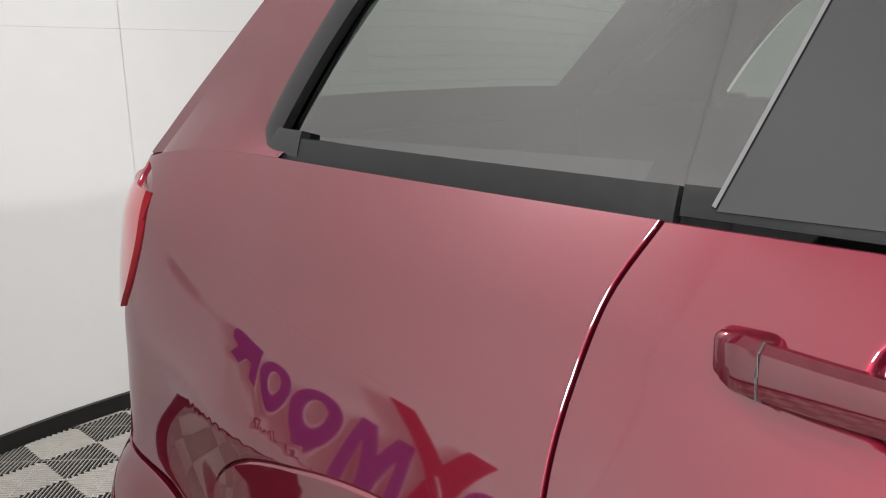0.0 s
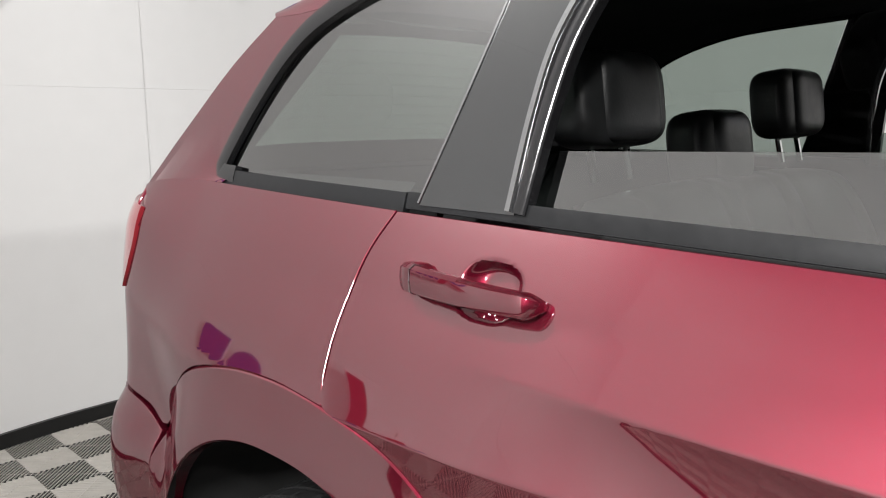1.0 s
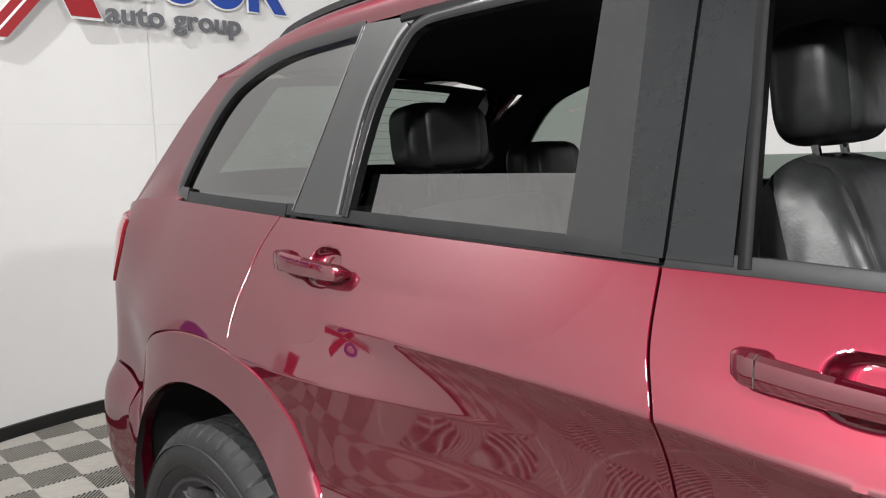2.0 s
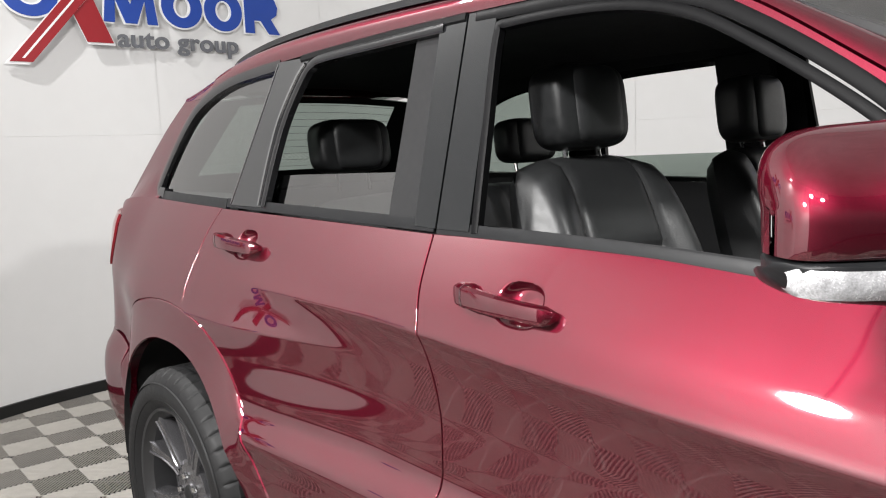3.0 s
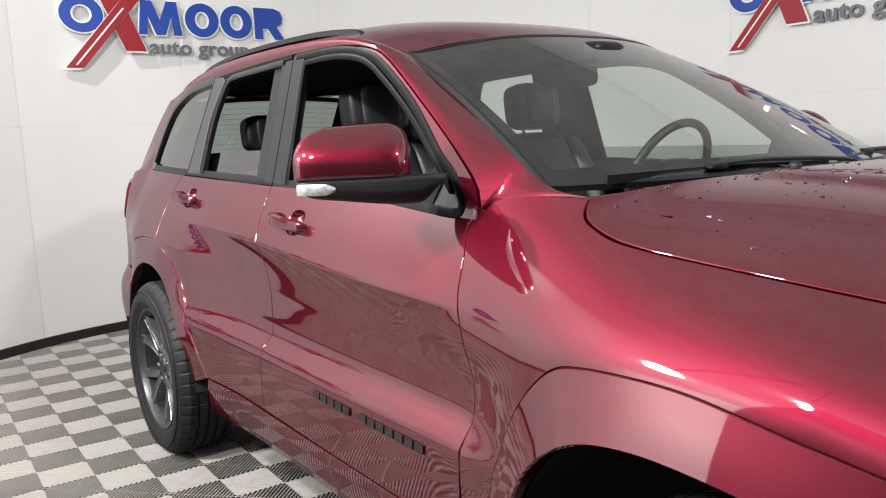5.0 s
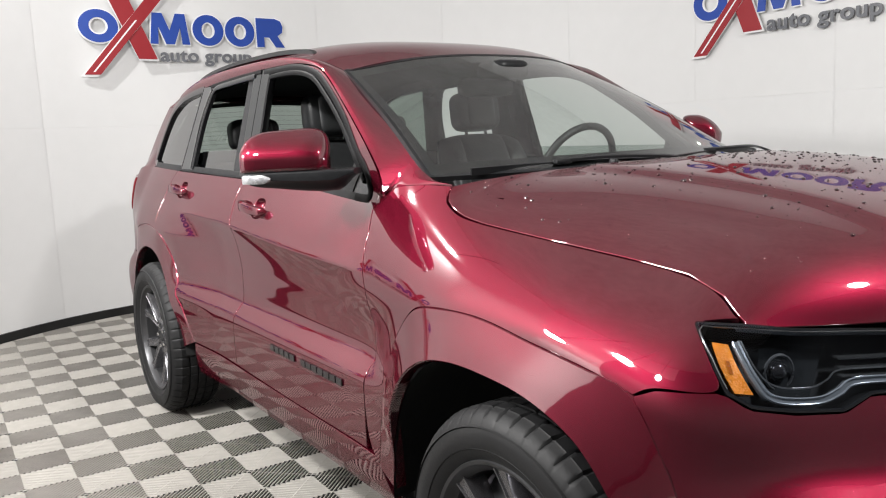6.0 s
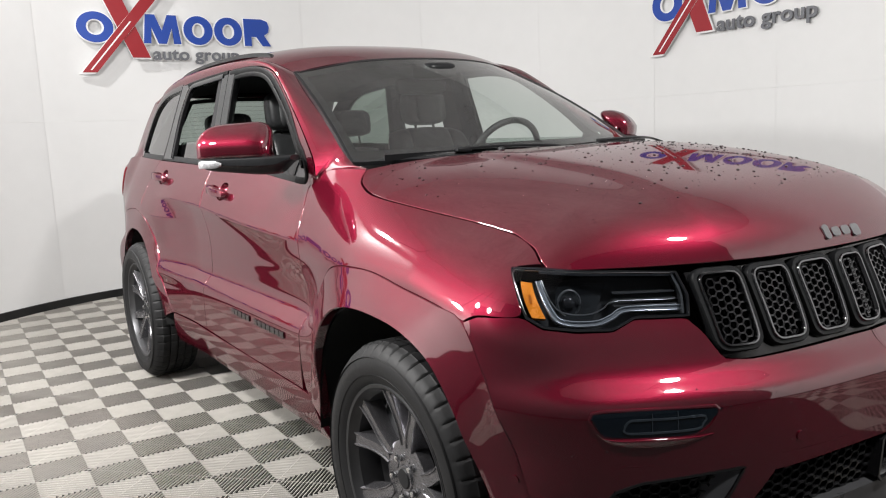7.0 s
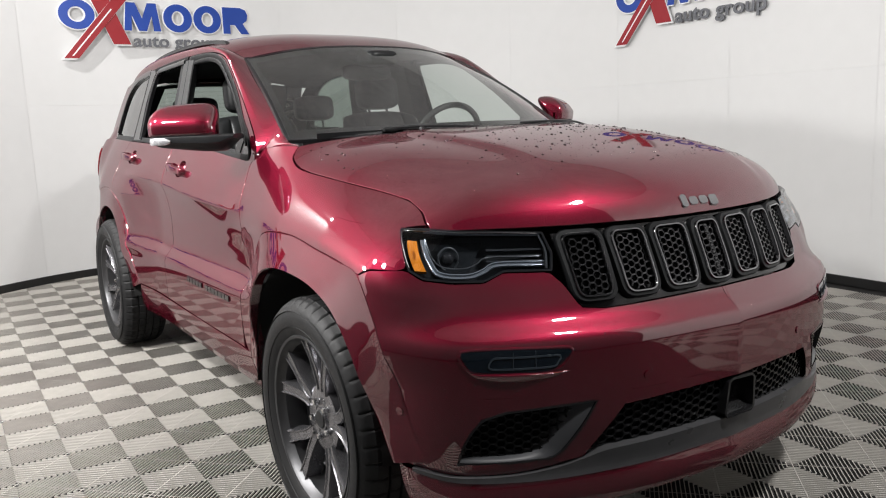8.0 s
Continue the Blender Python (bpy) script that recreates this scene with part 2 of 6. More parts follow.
def coons(bottom, top, left, right, nu, nv, smooth=True, near=None):
    """A patch spanned by four edges; bottom and top run left to right, left and right run upwards."""
    us, vs = steps(nu), steps(nv)
    if near:
        us, vs = closer(us, near[0], near[1], 60), closer(vs, near[2], near[3], 56)
    b, t, l, r = resample(bottom, us, smooth), resample(top, us, smooth), resample(left, vs, smooth), resample(right, vs, smooth)
    u, v = us[:, None, None], vs[None, :, None]
    return (1 - v) * b[:, None] + v * t[:, None] + (1 - u) * l[None] + u * r[None] - ((1 - u) * (1 - v) * b[0] + u * (1 - v) * b[-1] + (1 - u) * v * t[0] + u * v * t[-1])


def normals(p):
    du, dv = np.gradient(p, axis=0), np.gradient(p, axis=1)
    n = np.cross(du, dv)
    n /= np.linalg.norm(n, axis=2, keepdims=True) + 1e-12
    mid = p.reshape(-1, 3).mean(0)
    out = p - np.array([mid[0] * 0.75, 0, 0.75])
    return n if np.sum(n * out) > 0 else -n


def sheet(p, rim=0.018, sink=0.0, gap=0.0034, lift=0.0):
    """A body panel from a grid of points: edges drawn in by the gap, rolled over and folded inwards."""
    p = p.copy()
    n = normals(p)
    p += n * lift
    out = np.zeros_like(p)
    for a, b in ((np.s_[0], np.s_[1]), (np.s_[-1], np.s_[-2]), (np.s_[:, 0], np.s_[:, 1]), (np.s_[:, -1], np.s_[:, -2])):
        d = p[b] - p[a]
        l = np.linalg.norm(d, axis=-1, keepdims=True) + 1e-9
        step = np.minimum(gap, l * 0.5)
        p[a] = p[a] + d / l * step - n[a] * sink
        out[a] = out[a] - d / l * step
    loop = lambda q: np.concatenate([q[:, 0], q[-1, 1:], q[-2::-1, -1], q[0, -2:0:-1]])
    ring, nr, to = loop(p), loop(n), loop(out)
    g = Geo().grid(p)
    if rim and gap > 0.001:
        g.grid([ring, ring + to * 0.28 - nr * gap * 0.10, ring + to * 0.48 - nr * gap * 0.36, ring + to * 0.56 - nr * gap, ring + to * 0.5 - nr * rim], closed_v=True)
    elif rim:
        g.grid([ring, ring - nr * rim], closed_v=True)
    return g


# ---------------------------------------------------------------- the shape of the car body
PLAN = [(-2.50, 0.0), (-2.49, -0.35), (-2.475, -0.60), (-2.40, -0.745), (-2.15, -0.835), (-1.5, -0.875), (-0.8, -0.88), (0.0, -0.885), (0.8, -0.885), (1.4, -0.885), (1.75, -0.887), (1.92, -0.877), (2.05, -0.81), (2.135, -0.69), (2.21, -0.53), (2.28, -0.30), (2.315, 0.0)]
SIDE = [(0.20, 0.16), (0.24, 0.115), (0.28, 0.085), (0.33, 0.060), (0.40, 0.042), (0.45, 0.036), (0.5, 0.033), (0.58, 0.030), (0.62, 0.0295), (0.645, 0.030), (0.66, 0.0315), (0.672, 0.036), (0.685, 0.046), (0.70, 0.058), (0.715, 0.071), (0.735, 0.077), (0.76, 0.079), (0.82, 0.076), (0.88, 0.067), (0.95, 0.059), (1.0, 0.058), (1.04, 0.064), (1.08, 0.076), (1.12, 0.094), (1.17, 0.120), (1.22, 0.147), (1.25, 0.165), (1.30, 0.195)]
FEND = [(0.2, 0.104), (0.28, 0.03), (0.4, -0.012), (0.5, -0.021), (0.6, -0.024), (0.7, -0.021), (0.8, -0.012), (0.9, -0.002), (1.0, 0.0), (1.4, 0.0)]
CUPS = ((-1.165, 1.150), (-0.152, 1.111))
NOSE = [(0.20, 0.11), (0.23, 0.08), (0.26, 0.045), (0.30, 0.02), (0.34, 0.018), (0.38, 0.024), (0.44, 0.015), (0.5, 0.005), (0.56, 0.001), (0.62, 0.0), (0.70, 0.0), (0.732, 0.003), (0.748, 0.012), (0.768, 0.036), (0.788, 0.054), (0.82, 0.068), (0.86, 0.082), (0.90, 0.098), (0.95, 0.12), (1.0, 0.14), (1.03, 0.155), (1.06, 0.18)]
TAIL = [(0.20, 0.12), (0.3, 0.05), (0.4, 0.0), (0.5, -0.025), (0.62, -0.03), (0.70, -0.015), (0.76, 0.015), (0.9, 0.025), (1.0, 0.028), (1.1, 0.04), (1.17, 0.055), (1.25, 0.10), (1.35, 0.15)]

def spline(pts, n=24):
    """Dense points of a Catmull-Rom curve."""
    p = np.array(pts, float)
    p = np.vstack([2 * p[0] - p[1], p, 2 * p[-1] - p[-2]])
    out = []
    for i in range(1, len(p) - 2):
        a, b, c, d = p[i - 1:i + 3]
        for k in range(n):
            t = k / n
            out.append(0.5 * (2 * b + (c - a) * t + (2 * a - 5 * b + 4 * c - d) * t * t + (3 * b - a - 3 * c + d) * t ** 3))
    return np.array(out + [p[-2]])

def curve1(pairs, soft=0.0):
    """A smooth function through (x, y) pairs."""
    d = spline(pairs, 16)
    if soft:
        n = max(int((d[-1, 0] - d[0, 0]) / soft * 8), 50)
        x = np.linspace(d[0, 0], d[-1, 0], n)
        y = np.interp(x, d[:, 0], d[:, 1])
        kern = np.exp(-0.5 * (np.arange(-24, 25) / 8.0) ** 2)
        y = np.convolve(np.concatenate([2 * y[0] - y[24:0:-1], y, 2 * y[-1] - y[-2:-26:-1]]), kern / kern.sum(), "valid")
        d = np.column_stack([x, y])
    return lambda x: np.interp(x, d[:, 0], d[:, 1])

def soften(y, k):
    """Runs a soft average of width k over evenly spaced values, keeping the ends."""
    kern = np.exp(-0.5 * (np.arange(-3 * k, 3 * k + 1) / k) ** 2)
    n = 3 * k
    return np.convolve(np.concatenate([2 * y[0] - y[n:0:-1], y, 2 * y[-1] - y[-2:-n - 2:-1]]), kern / kern.sum(), "valid")


_plan = resample(spline(PLAN, 40), 1200)
_plan = np.column_stack([soften(_plan[:, 0], 6), soften(_plan[:, 1], 6)])
_arc = np.concatenate([[0], np.cumsum(np.linalg.norm(np.diff(_plan, axis=0), axis=1))])
_arc -= np.interp(0, _plan[:, 0], _arc)
S_NOSE, S_TAIL = 2.89, _arc[0]
_s = np.linspace(S_TAIL, S_NOSE + 0.03, 1200)
_q = soften(np.interp(_s, [S_TAIL, 1.55, 1.75, 1.85, 1.95, 2.05, 2.15, 2.25, 2.35, S_NOSE, S_NOSE + 0.03], [S_TAIL, 1.55, 1.785, 1.905, 2.01, 2.10, 2.195, 2.292, 2.394, _arc[-1], _arc[-1] + 0.03]), 8)
along = lambda s: np.interp(s, _s, _q)
fend_low = curve1(FEND, 0.03)
side_in, nose_in, tail_in = curve1(SIDE, 0.008), curve1(NOSE, 0.007), curve1(TAIL, 0.01)


def fend_in(d, deep):
    """How far the shoulder has turned in: 1 at its upper line, 0 at a depth below it."""
    k = 1 - np.clip(d, 0, deep) / deep
    return k ** 1.8 + 1.8 * np.clip(-d, 0, 1) / deep


def sstep(a, b, x):
    t = np.clip((x - a) / (b - a), 0, 1)
    return t * t * (3 - 2 * t)

gap_z = curve1([(0.3, 1.20), (0.65, 1.186), (0.8, 1.183), (0.99, 1.172), (1.3, 1.13), (1.5, 1.10), (1.7, 1.06), (1.9, 1.008), (2.1, 0.99), (2.4, 0.99)], 0.04)
gap_in = curve1([(-3.0, 0.152), (0.5, 0.152), (0.7, 0.152), (0.95, 0.158), (1.6, 0.14), (1.75, 0.135), (1.95, 0.13), (3.2, 0.13)], 0.06)

belt_dz = curve1([(-4.0, 0.04), (-2.0, 0.04), (-1.36, 0.03), (-0.45, 0.008), (0.1, -0.012), (0.63, -0.046), (0.85, -0.055), (3.2, -0.055)], 0.06)


crease_z = curve1([(-1.4, 1.065), (-1.17, 1.061), (-0.9, 1.053), (-0.65, 1.044), (-0.45, 1.036), (-0.24, 1.022), (0.03, 1.004), (0.24, 0.991), (0.5, 0.981), (0.75, 0.972), (1.0, 0.965)], 0.06)


def inset(s, z):
    p = side_in(z - belt_dz(s) * sstep(0.80, 0.97, z))
    zc = crease_z(s)
    c0 = side_in(zc - belt_dz(s) * sstep(0.80, 0.97, zc))
    low = c0 - 0.011 + 0.022 * (1 - np.exp(-np.clip(zc - z, 0, 1) / 0.06)) + 0.05 * np.clip(zc - z, 0, 1)
    ridge = p - 0.011 * np.exp(-np.clip(z - zc, 0, 1) / 0.05)
    fade = sstep(-1.25, -0.8, s) * (1 - sstep(0.62, 1.0, s))
    p = p + (np.where(z < zc, low, ridge) - p) * sstep(0.77, 0.87, z) * fade
    w = sstep(0.42, 0.85, s)
    low = 1 - sstep(0.72, 0.6, z) * 0.5
    swell = 0.062 * (1 - np.where(s > 1.4575, sstep(0.28, 0.78, s - 1.4575), sstep(0.20, 0.85, 1.4575 - s))) * low
    deep = 0.26 + (np.maximum(gap_z(s) - 0.93, 0.16) - 0.26) * sstep(0.75, 1.3, s)
    foot = 0.056 - swell
    far = sstep(0.72, 0.98, s)
    fen = fend_in(gap_z(s) - z, deep) * (gap_in(s) - foot) + foot + (side_in(z) - 0.056) * (1 - sstep(0.82, 0.93, z)) * (1 - far) + fend_low(z) * far
    p = p * (1 - w) + fen * w
    k = 1 - sstep(0.33, 0.92, np.abs(s + 1.4575))
    p = p - 0.062 * k * np.clip((1.13 - z) / 0.18, 0, 1) ** 1.6 * low
    for cs, cz in CUPS:
        p = p + 0.028 * sstep(0, 1, np.clip(1.08 * (1 - np.abs((s - cs) / 0.054) ** 2.6 - np.abs((z - cz + 0.04 * (s - cs)) / 0.0375) ** 2.6), 0, 1))
    w = sstep(1.78, 2.12, s)
    p = p * (1 - w) + nose_in(z) * w
    w = sstep(-1.95, -2.35, s)
    return p * (1 - w) + tail_in(z) * w

def body(s, z):
    """A point of the outer skin of the lower body: s runs along its plan, z up."""
    q = along(s)
    x, y = np.interp(q, _arc, _plan[:, 0]), np.interp(q, _arc, _plan[:, 1])
    e = 0.02
    dx = np.interp(q + e, _arc, _plan[:, 0]) - np.interp(q - e, _arc, _plan[:, 0])
    dy = np.interp(q + e, _arc, _plan[:, 1]) - np.interp(q - e, _arc, _plan[:, 1])
    l = np.hypot(dx, dy)
    k = inset(s, z)
    return np.stack([x - k * dy / l, y + k * dx / l, z + 0 * x], -1)

belt_y = curve1([(-2.5, 0.655), (-2.3, 0.675), (-2.05, 0.70), (-1.7, 0.725), (-1.2, 0.735), (0.0, 0.737), (0.7, 0.735), (1.1, 0.735)])
def glass(x, z):
    """The plane of the side windows."""
    d = z - 1.22
    return np.stack([x + 0 * z, -(belt_y(x) - np.where(d > 0, 0.262, 0.155) * d), z + 0 * x], -1)


# ---------------------------------------------------------------- the booth
ROOM = [(-4.2, 1.2), (-4.2, 0.4), (-4.19, -0.3), (-4.06, -0.9), (-3.8, -1.42), (-3.5, -1.80), (-3.1, -2.23), (-2.7, -2.66), (-2.2, -3.08), (-1.0, -3.48), (0.5, -3.6), (2.0, -3.55), (3.6, -3.0), (4.8, -1.9), (5.4, -0.3), (5.4, 1.0), (4.8, 2.3), (3.6, 3.2), (2.0, 3.58), (0.5, 3.70), (-0.6, 3.72), (-1.8, 3.70), (-2.9, 3.35), (-3.65, 2.7), (-4.08, 1.9)]
WALL_TOP = 5.2
LAYER = (0.0, 1.545, 2.75, 3.97, WALL_TOP)


def room_line():
    p = spline([ROOM[-1]] + ROOM + ROOM[:2], 16)
    p = p[16:-16]
    d = np.concatenate([[0], np.cumsum(np.linalg.norm(np.diff(p, axis=0), axis=1))])
    return p, d


LINE, LINE_D = room_line()


def on_room(k):
    k = np.mod(k, LINE_D[-1])
    return np.stack([np.interp(k, LINE_D, LINE[:, 0]), np.interp(k, LINE_D, LINE[:, 1])], -1)


def outward(k):
    t = on_room(k + 0.02) - on_room(k - 0.02)
    t /= np.linalg.norm(t, axis=-1, keepdims=True)
    return np.stack([t[..., 1], -t[..., 0]], -1)


def wall_strip(k0, k1, z0, z1, thick, off=0.0, n=9):
    k = np.linspace(k0, k1, n)
    p, o = on_room(k), outward(k)
    if np.sum(o * (p - np.array([0.5, 0]))) < 0:
        o = -o
    a, b = p + o * off, p + o * (off + thick)
    rows = [np.column_stack([q, np.full(n, z)]) for q, z in ((a, z0), (a, z1), (b, z1), (b, z0))]
    return Geo().grid(np.stack(rows, 1), closed_v=True)


def build_room():
    floor = tagged(new("floor", Geo().add([(-5, -4.5, -0.0081), (6.2, -4.5, -0.0081), (6.2, 4.5, -0.0081), (-5, 4.5, -0.0081)], [(0, 1, 2, 3)]).mesh()), "ribbed interlocking grey floor tiles over a dark subfloor", "floor", kind="structure")
    floor.data.materials.append(UNDER)
    wall = tagged(new("wall", wall_strip(0, LINE_D[-1] - 0.001, 0, WALL_TOP, 0.08, 0.03, 220).mesh()), "curved white panelled booth wall with faint joints", "wall", kind="structure")
    wall.data.materials.append(WALL)
    seam = float(np.interp(-0.22, -LINE[:48, 1], LINE_D[:48]))
    count = round(LINE_D[-1] / 1.22)
    width = LINE_D[-1] / count
    for i in range(count):
        for z0, z1 in zip(LAYER, LAYER[1:]):
            k = seam + i * width
            mx, my = on_room(np.array([k + width / 2]))[0]
            # panels out of view, made dark to shape reflections on nose and flares
            dark = (z0 < 3 and mx > 0.1 and my < 0) or (mx > 2.6 and my < 1.2)
            part("wall_panel", wall_strip(k + 0.0007, k + width - 0.0007, z0 + 0.0003, z1 - 0.0003, 0.022), REFLECTED_DARK if dark else WALL, wall)
    base = tagged(new("baseboard", wall_strip(0, LINE_D[-1] - 0.001, 0.0, 0.065, 0.02, -0.021, 240).mesh()), "narrow black baseboard along the white wall", "baseboard", kind="structure")
    base.data.materials.append(BASE)
    ceiling = Geo().box((-5, -4.5, 5.2), (6.2, 4.5, 5.3))
    ceiling = tagged(new("ceiling", ceiling.mesh()), "plain pale ceiling high over the booth", "ceiling", kind="structure")
    ceiling.data.materials.append(CEIL)
    return floor


def lamp_disc(at, target, size, power):
    """A round studio lamp: housing, diffuser and the light that leaves it."""
    m = look(at, target)
    ob = new("studio_lamp")
    ob.matrix_world = m
    tagged(ob, "round white studio lamp hung out of view above the booth", "lamp", "lamps round the booth")
    r = size / 2
    n = 32
    ring = lambda rad, z: [(rad * math.cos(2 * math.pi * k / n), rad * math.sin(2 * math.pi * k / n), z) for k in range(n)]
    g = Geo().grid([ring(r + 0.012, -0.005), ring(r + 0.012, 0.05), ring(r * 0.6, 0.1), ring(0.01, 0.1)], closed_v=True)
    part("housing", g, BLACK_TRIM, ob)
    g = Geo().add(ring(r, 0.0), [tuple(range(n))])
    part("diffuser", g, LAMP_FACE, ob)
    q = m.inverted() @ Vector((at[0], at[1], 5.21))
    part("rod", Geo().tube([(0, 0, 0.09), tuple(q)], 0.012), BLACK_TRIM, ob)
    lamp = bpy.data.lights.new("studio_light", "AREA")
    lamp.shape, lamp.size, lamp.energy, lamp.color = "DISK", size, power, (1.0, 0.985, 0.97)
    light = new("studio_light", lamp)
    light.matrix_world = m @ pose(0, 0, -0.02)
    return ob


def ellipse(cx, cy, rx, ry, n=36):
    return [(cx + rx * math.cos(2 * math.pi * k / n), cy + ry * math.sin(2 * math.pi * k / n)) for k in range(n)]


def ring_shape(g, cx, cy, rx, ry, w, origin, u, depth):
    o, u, d = np.asarray(origin, float), np.asarray(u, float), np.asarray(depth, float)
    pt = lambda q: o + q[0] * u + np.array([0, 0, q[1]])
    a, b = [pt(q) for q in ellipse(cx, cy, rx, ry)], [pt(q) for q in ellipse(cx, cy, rx - w * 1.25, ry - w)]
    a2, b2 = [q + d for q in a], [q + d for q in b]
    return g.grid([a, a2, b2, b], closed_u=True, closed_v=True)


def wall_sign(origin, u, n, scale, name="wall_sign"):
    """A raised sign of plain coloured shapes: blue rings and blocks, a red cross and a row of grey bars."""
    ob = thing(name, "raised blue, red and grey logo sign on white wall", "sign", "signs on the wall")
    o, u, n = np.asarray(origin, float), np.asarray(u, float), np.asarray(n, float)
    z = np.array([0, 0, 1.0])
    u, z, flat, n = u * scale, z * scale, n, n * 0.5
    up = lambda g, shape, d0, d1: g.prism(shape, o + n * d0, u, z, n * (d1 - d0))

    def ring(cx, rx):
        for name2, mat, grow, d0, d1 in (("edge", SIGN_WHITE, 0.010, 0.002, 0.022), ("face", BLUE, 0.0, 0.022, 0.03)):
            g = Geo()
            s = scale
            ring_shape(g, cx * s, 0.125 * s, (rx + grow) * s, (0.128 + grow) * s, (0.062 + 2 * grow) * s, o + n * d0, np.asarray(u) / s, n * (d1 - d0))
            part("ring_" + name2, g, mat, ob)

    def block(pts, mat, name2, grow=0.018):
        c = np.mean(pts, 0)
        big = [tuple(np.array(p) + np.sign(np.array(p) - c) * grow) for p in pts]
        part(name2 + "_edge", up(Geo(), big, 0.002, 0.0215), SIGN_WHITE, ob)
        part(name2, up(Geo(), pts, 0.0215, 0.03), mat, ob)

    ring(0.15, 0.15)
    block([(0.545, 0.0), (0.61, 0.0), (0.62, 0.14), (0.675, 0.0), (0.745, 0.0), (0.80, 0.14), (0.81, 0.0), (0.875, 0.0), (0.845, 0.25), (0.765, 0.25), (0.71, 0.11), (0.655, 0.25), (0.575, 0.25)], BLUE, "block", 0.008)
    ring(1.04, 0.135)
    ring(1.325, 0.135)
    block([(1.48, 0.0), (1.55, 0.0), (1.55, 0.085), (1.60, 0.085), (1.66, 0.0), (1.745, 0.0), (1.68, 0.1), (1.725, 0.13), (1.735, 0.18), (1.715, 0.23), (1.66, 0.25), (1.48, 0.25)], BLUE, "block", 0.008)
    for lift, pts in ((0.0, [(0.20, 0.44), (0.36, 0.44), (0.59, -0.125), (0.44, -0.125)]), (0.014, [(0.01, -0.255), (0.13, -0.255), (0.80, 0.52), (0.67, 0.52)])):
        c = np.mean(pts, 0)
        big = [tuple(c + (np.array(p) - c) * np.array([1.05, 1.025]) + np.sign(np.array(p) - c) * 0.005) for p in pts]
        part("stroke_edge", up(Geo(), big, 0.0025 + lift, 0.031 + lift), SIGN_WHITE, ob)
        part("stroke", up(Geo(), pts, 0.031 + lift, 0.042 + lift), SIGN_RED, ob)
    part("stripe", up(Geo(), [(0.075, -0.235), (0.09, -0.235), (0.45, 0.18), (0.435, 0.18)], 0.056, 0.0575), SIGN_WHITE, ob)
    words = bpy.data.curves.new("words", "FONT")
    words.body, words.size, words.extrude, words.offset, words.space_character = "auto group", 0.15, 0.006, 0.0035, 1.04
    probe = new("words", words)
    face = bpy.data.meshes.new_from_object(probe.evaluated_get(bpy.context.evaluated_depsgraph_get()))
    bpy.data.objects.remove(probe)
    xs = [v.co.x for v in face.vertices]
    fit = 0.80 / (max(xs) - min(xs))
    face.transform(Matrix(((fit, 0, 0), (0, 1, 0), (0, 0, 1))).to_4x4())
    face.materials.clear()
    face.materials.append(SIGN_GREY)
    lettering = part("lettering", face, SIGN_GREY, ob, "raised grey words auto group")
    at = o + u * 0.62 + z * -0.138 + n * 0.010
    cols = np.column_stack([u, np.array([0, 0, 1.0]) * scale, flat])
    lettering.matrix_world = Matrix([[*cols[i], at[i]] for i in range(3)] + [[0, 0, 0, 1]])
    return ob


FLOOR = build_room()
for lx, ly, lz, size, power in LAMPS:
    lamp_disc((lx, ly, lz), (lx * 0.45 + 0.1, ly * 0.35, 0.4), size, power)
wall_sign((-4.125, -0.638, 2.208), (-0.045, 0.999, 0), (0.999, 0.045, 0), 1.0)
wall_sign((-1.715, 3.70, 2.185), (1, 0, 0), (0, -1, 0), 1.09)
wall_sign((-2.647, -2.67, 1.06), (-0.68, 0.733, 0), (0.733, 0.68, 0), 0.82)


# ---------------------------------------------------------------- the car
CAR = thing("suv", "dark red metallic five-door SUV, wet hood, front window down", "car", at=(0, 0.02, 0))
CAR.scale = (1, 1.022, 1)


def side_body(p):
    return body(p[..., 0], p[..., 1])


def nose(p):
    """The skin of the nose on both sides of the middle."""
    s = p[..., 0]
    k = np.where(s > S_NOSE, 2 * S_NOSE - s, s)
    q = body(k, p[..., 1])
    q[..., 1] = np.where(s > S_NOSE, -q[..., 1], q[..., 1])
    return q


def tail(p):
    s = p[..., 0]
    k = np.where(s < S_TAIL, 2 * S_TAIL - s, s)
    q = body(k, p[..., 1])
    q[..., 1] = np.where(s < S_TAIL, -q[..., 1], q[..., 1])
    return q


def window(p):
    return glass(p[..., 0], p[..., 1])


def both(name, build, mat, label="", parent=None, **kw):
    """Builds a part for the near side and its mirror image for the far side."""
    g = build
    parents = parent or (CAR, CAR)
    return part(name, g, mat, parents[0], label, **kw), part(name, g.mirrored(), mat, parents[1], label, **kw)


belt = curve1([(-2.2, 1.258), (-2.05, 1.256), (-1.36, 1.237), (-0.45, 1.214), (-0.28, 1.21), (0.1, 1.195), (0.63, 1.16), (0.72, 1.155)])
belt_line = lambda x0, x1, d=0.0, n=12: [(x, float(belt(x)) + d) for x in np.linspace(x0, x1, n)]

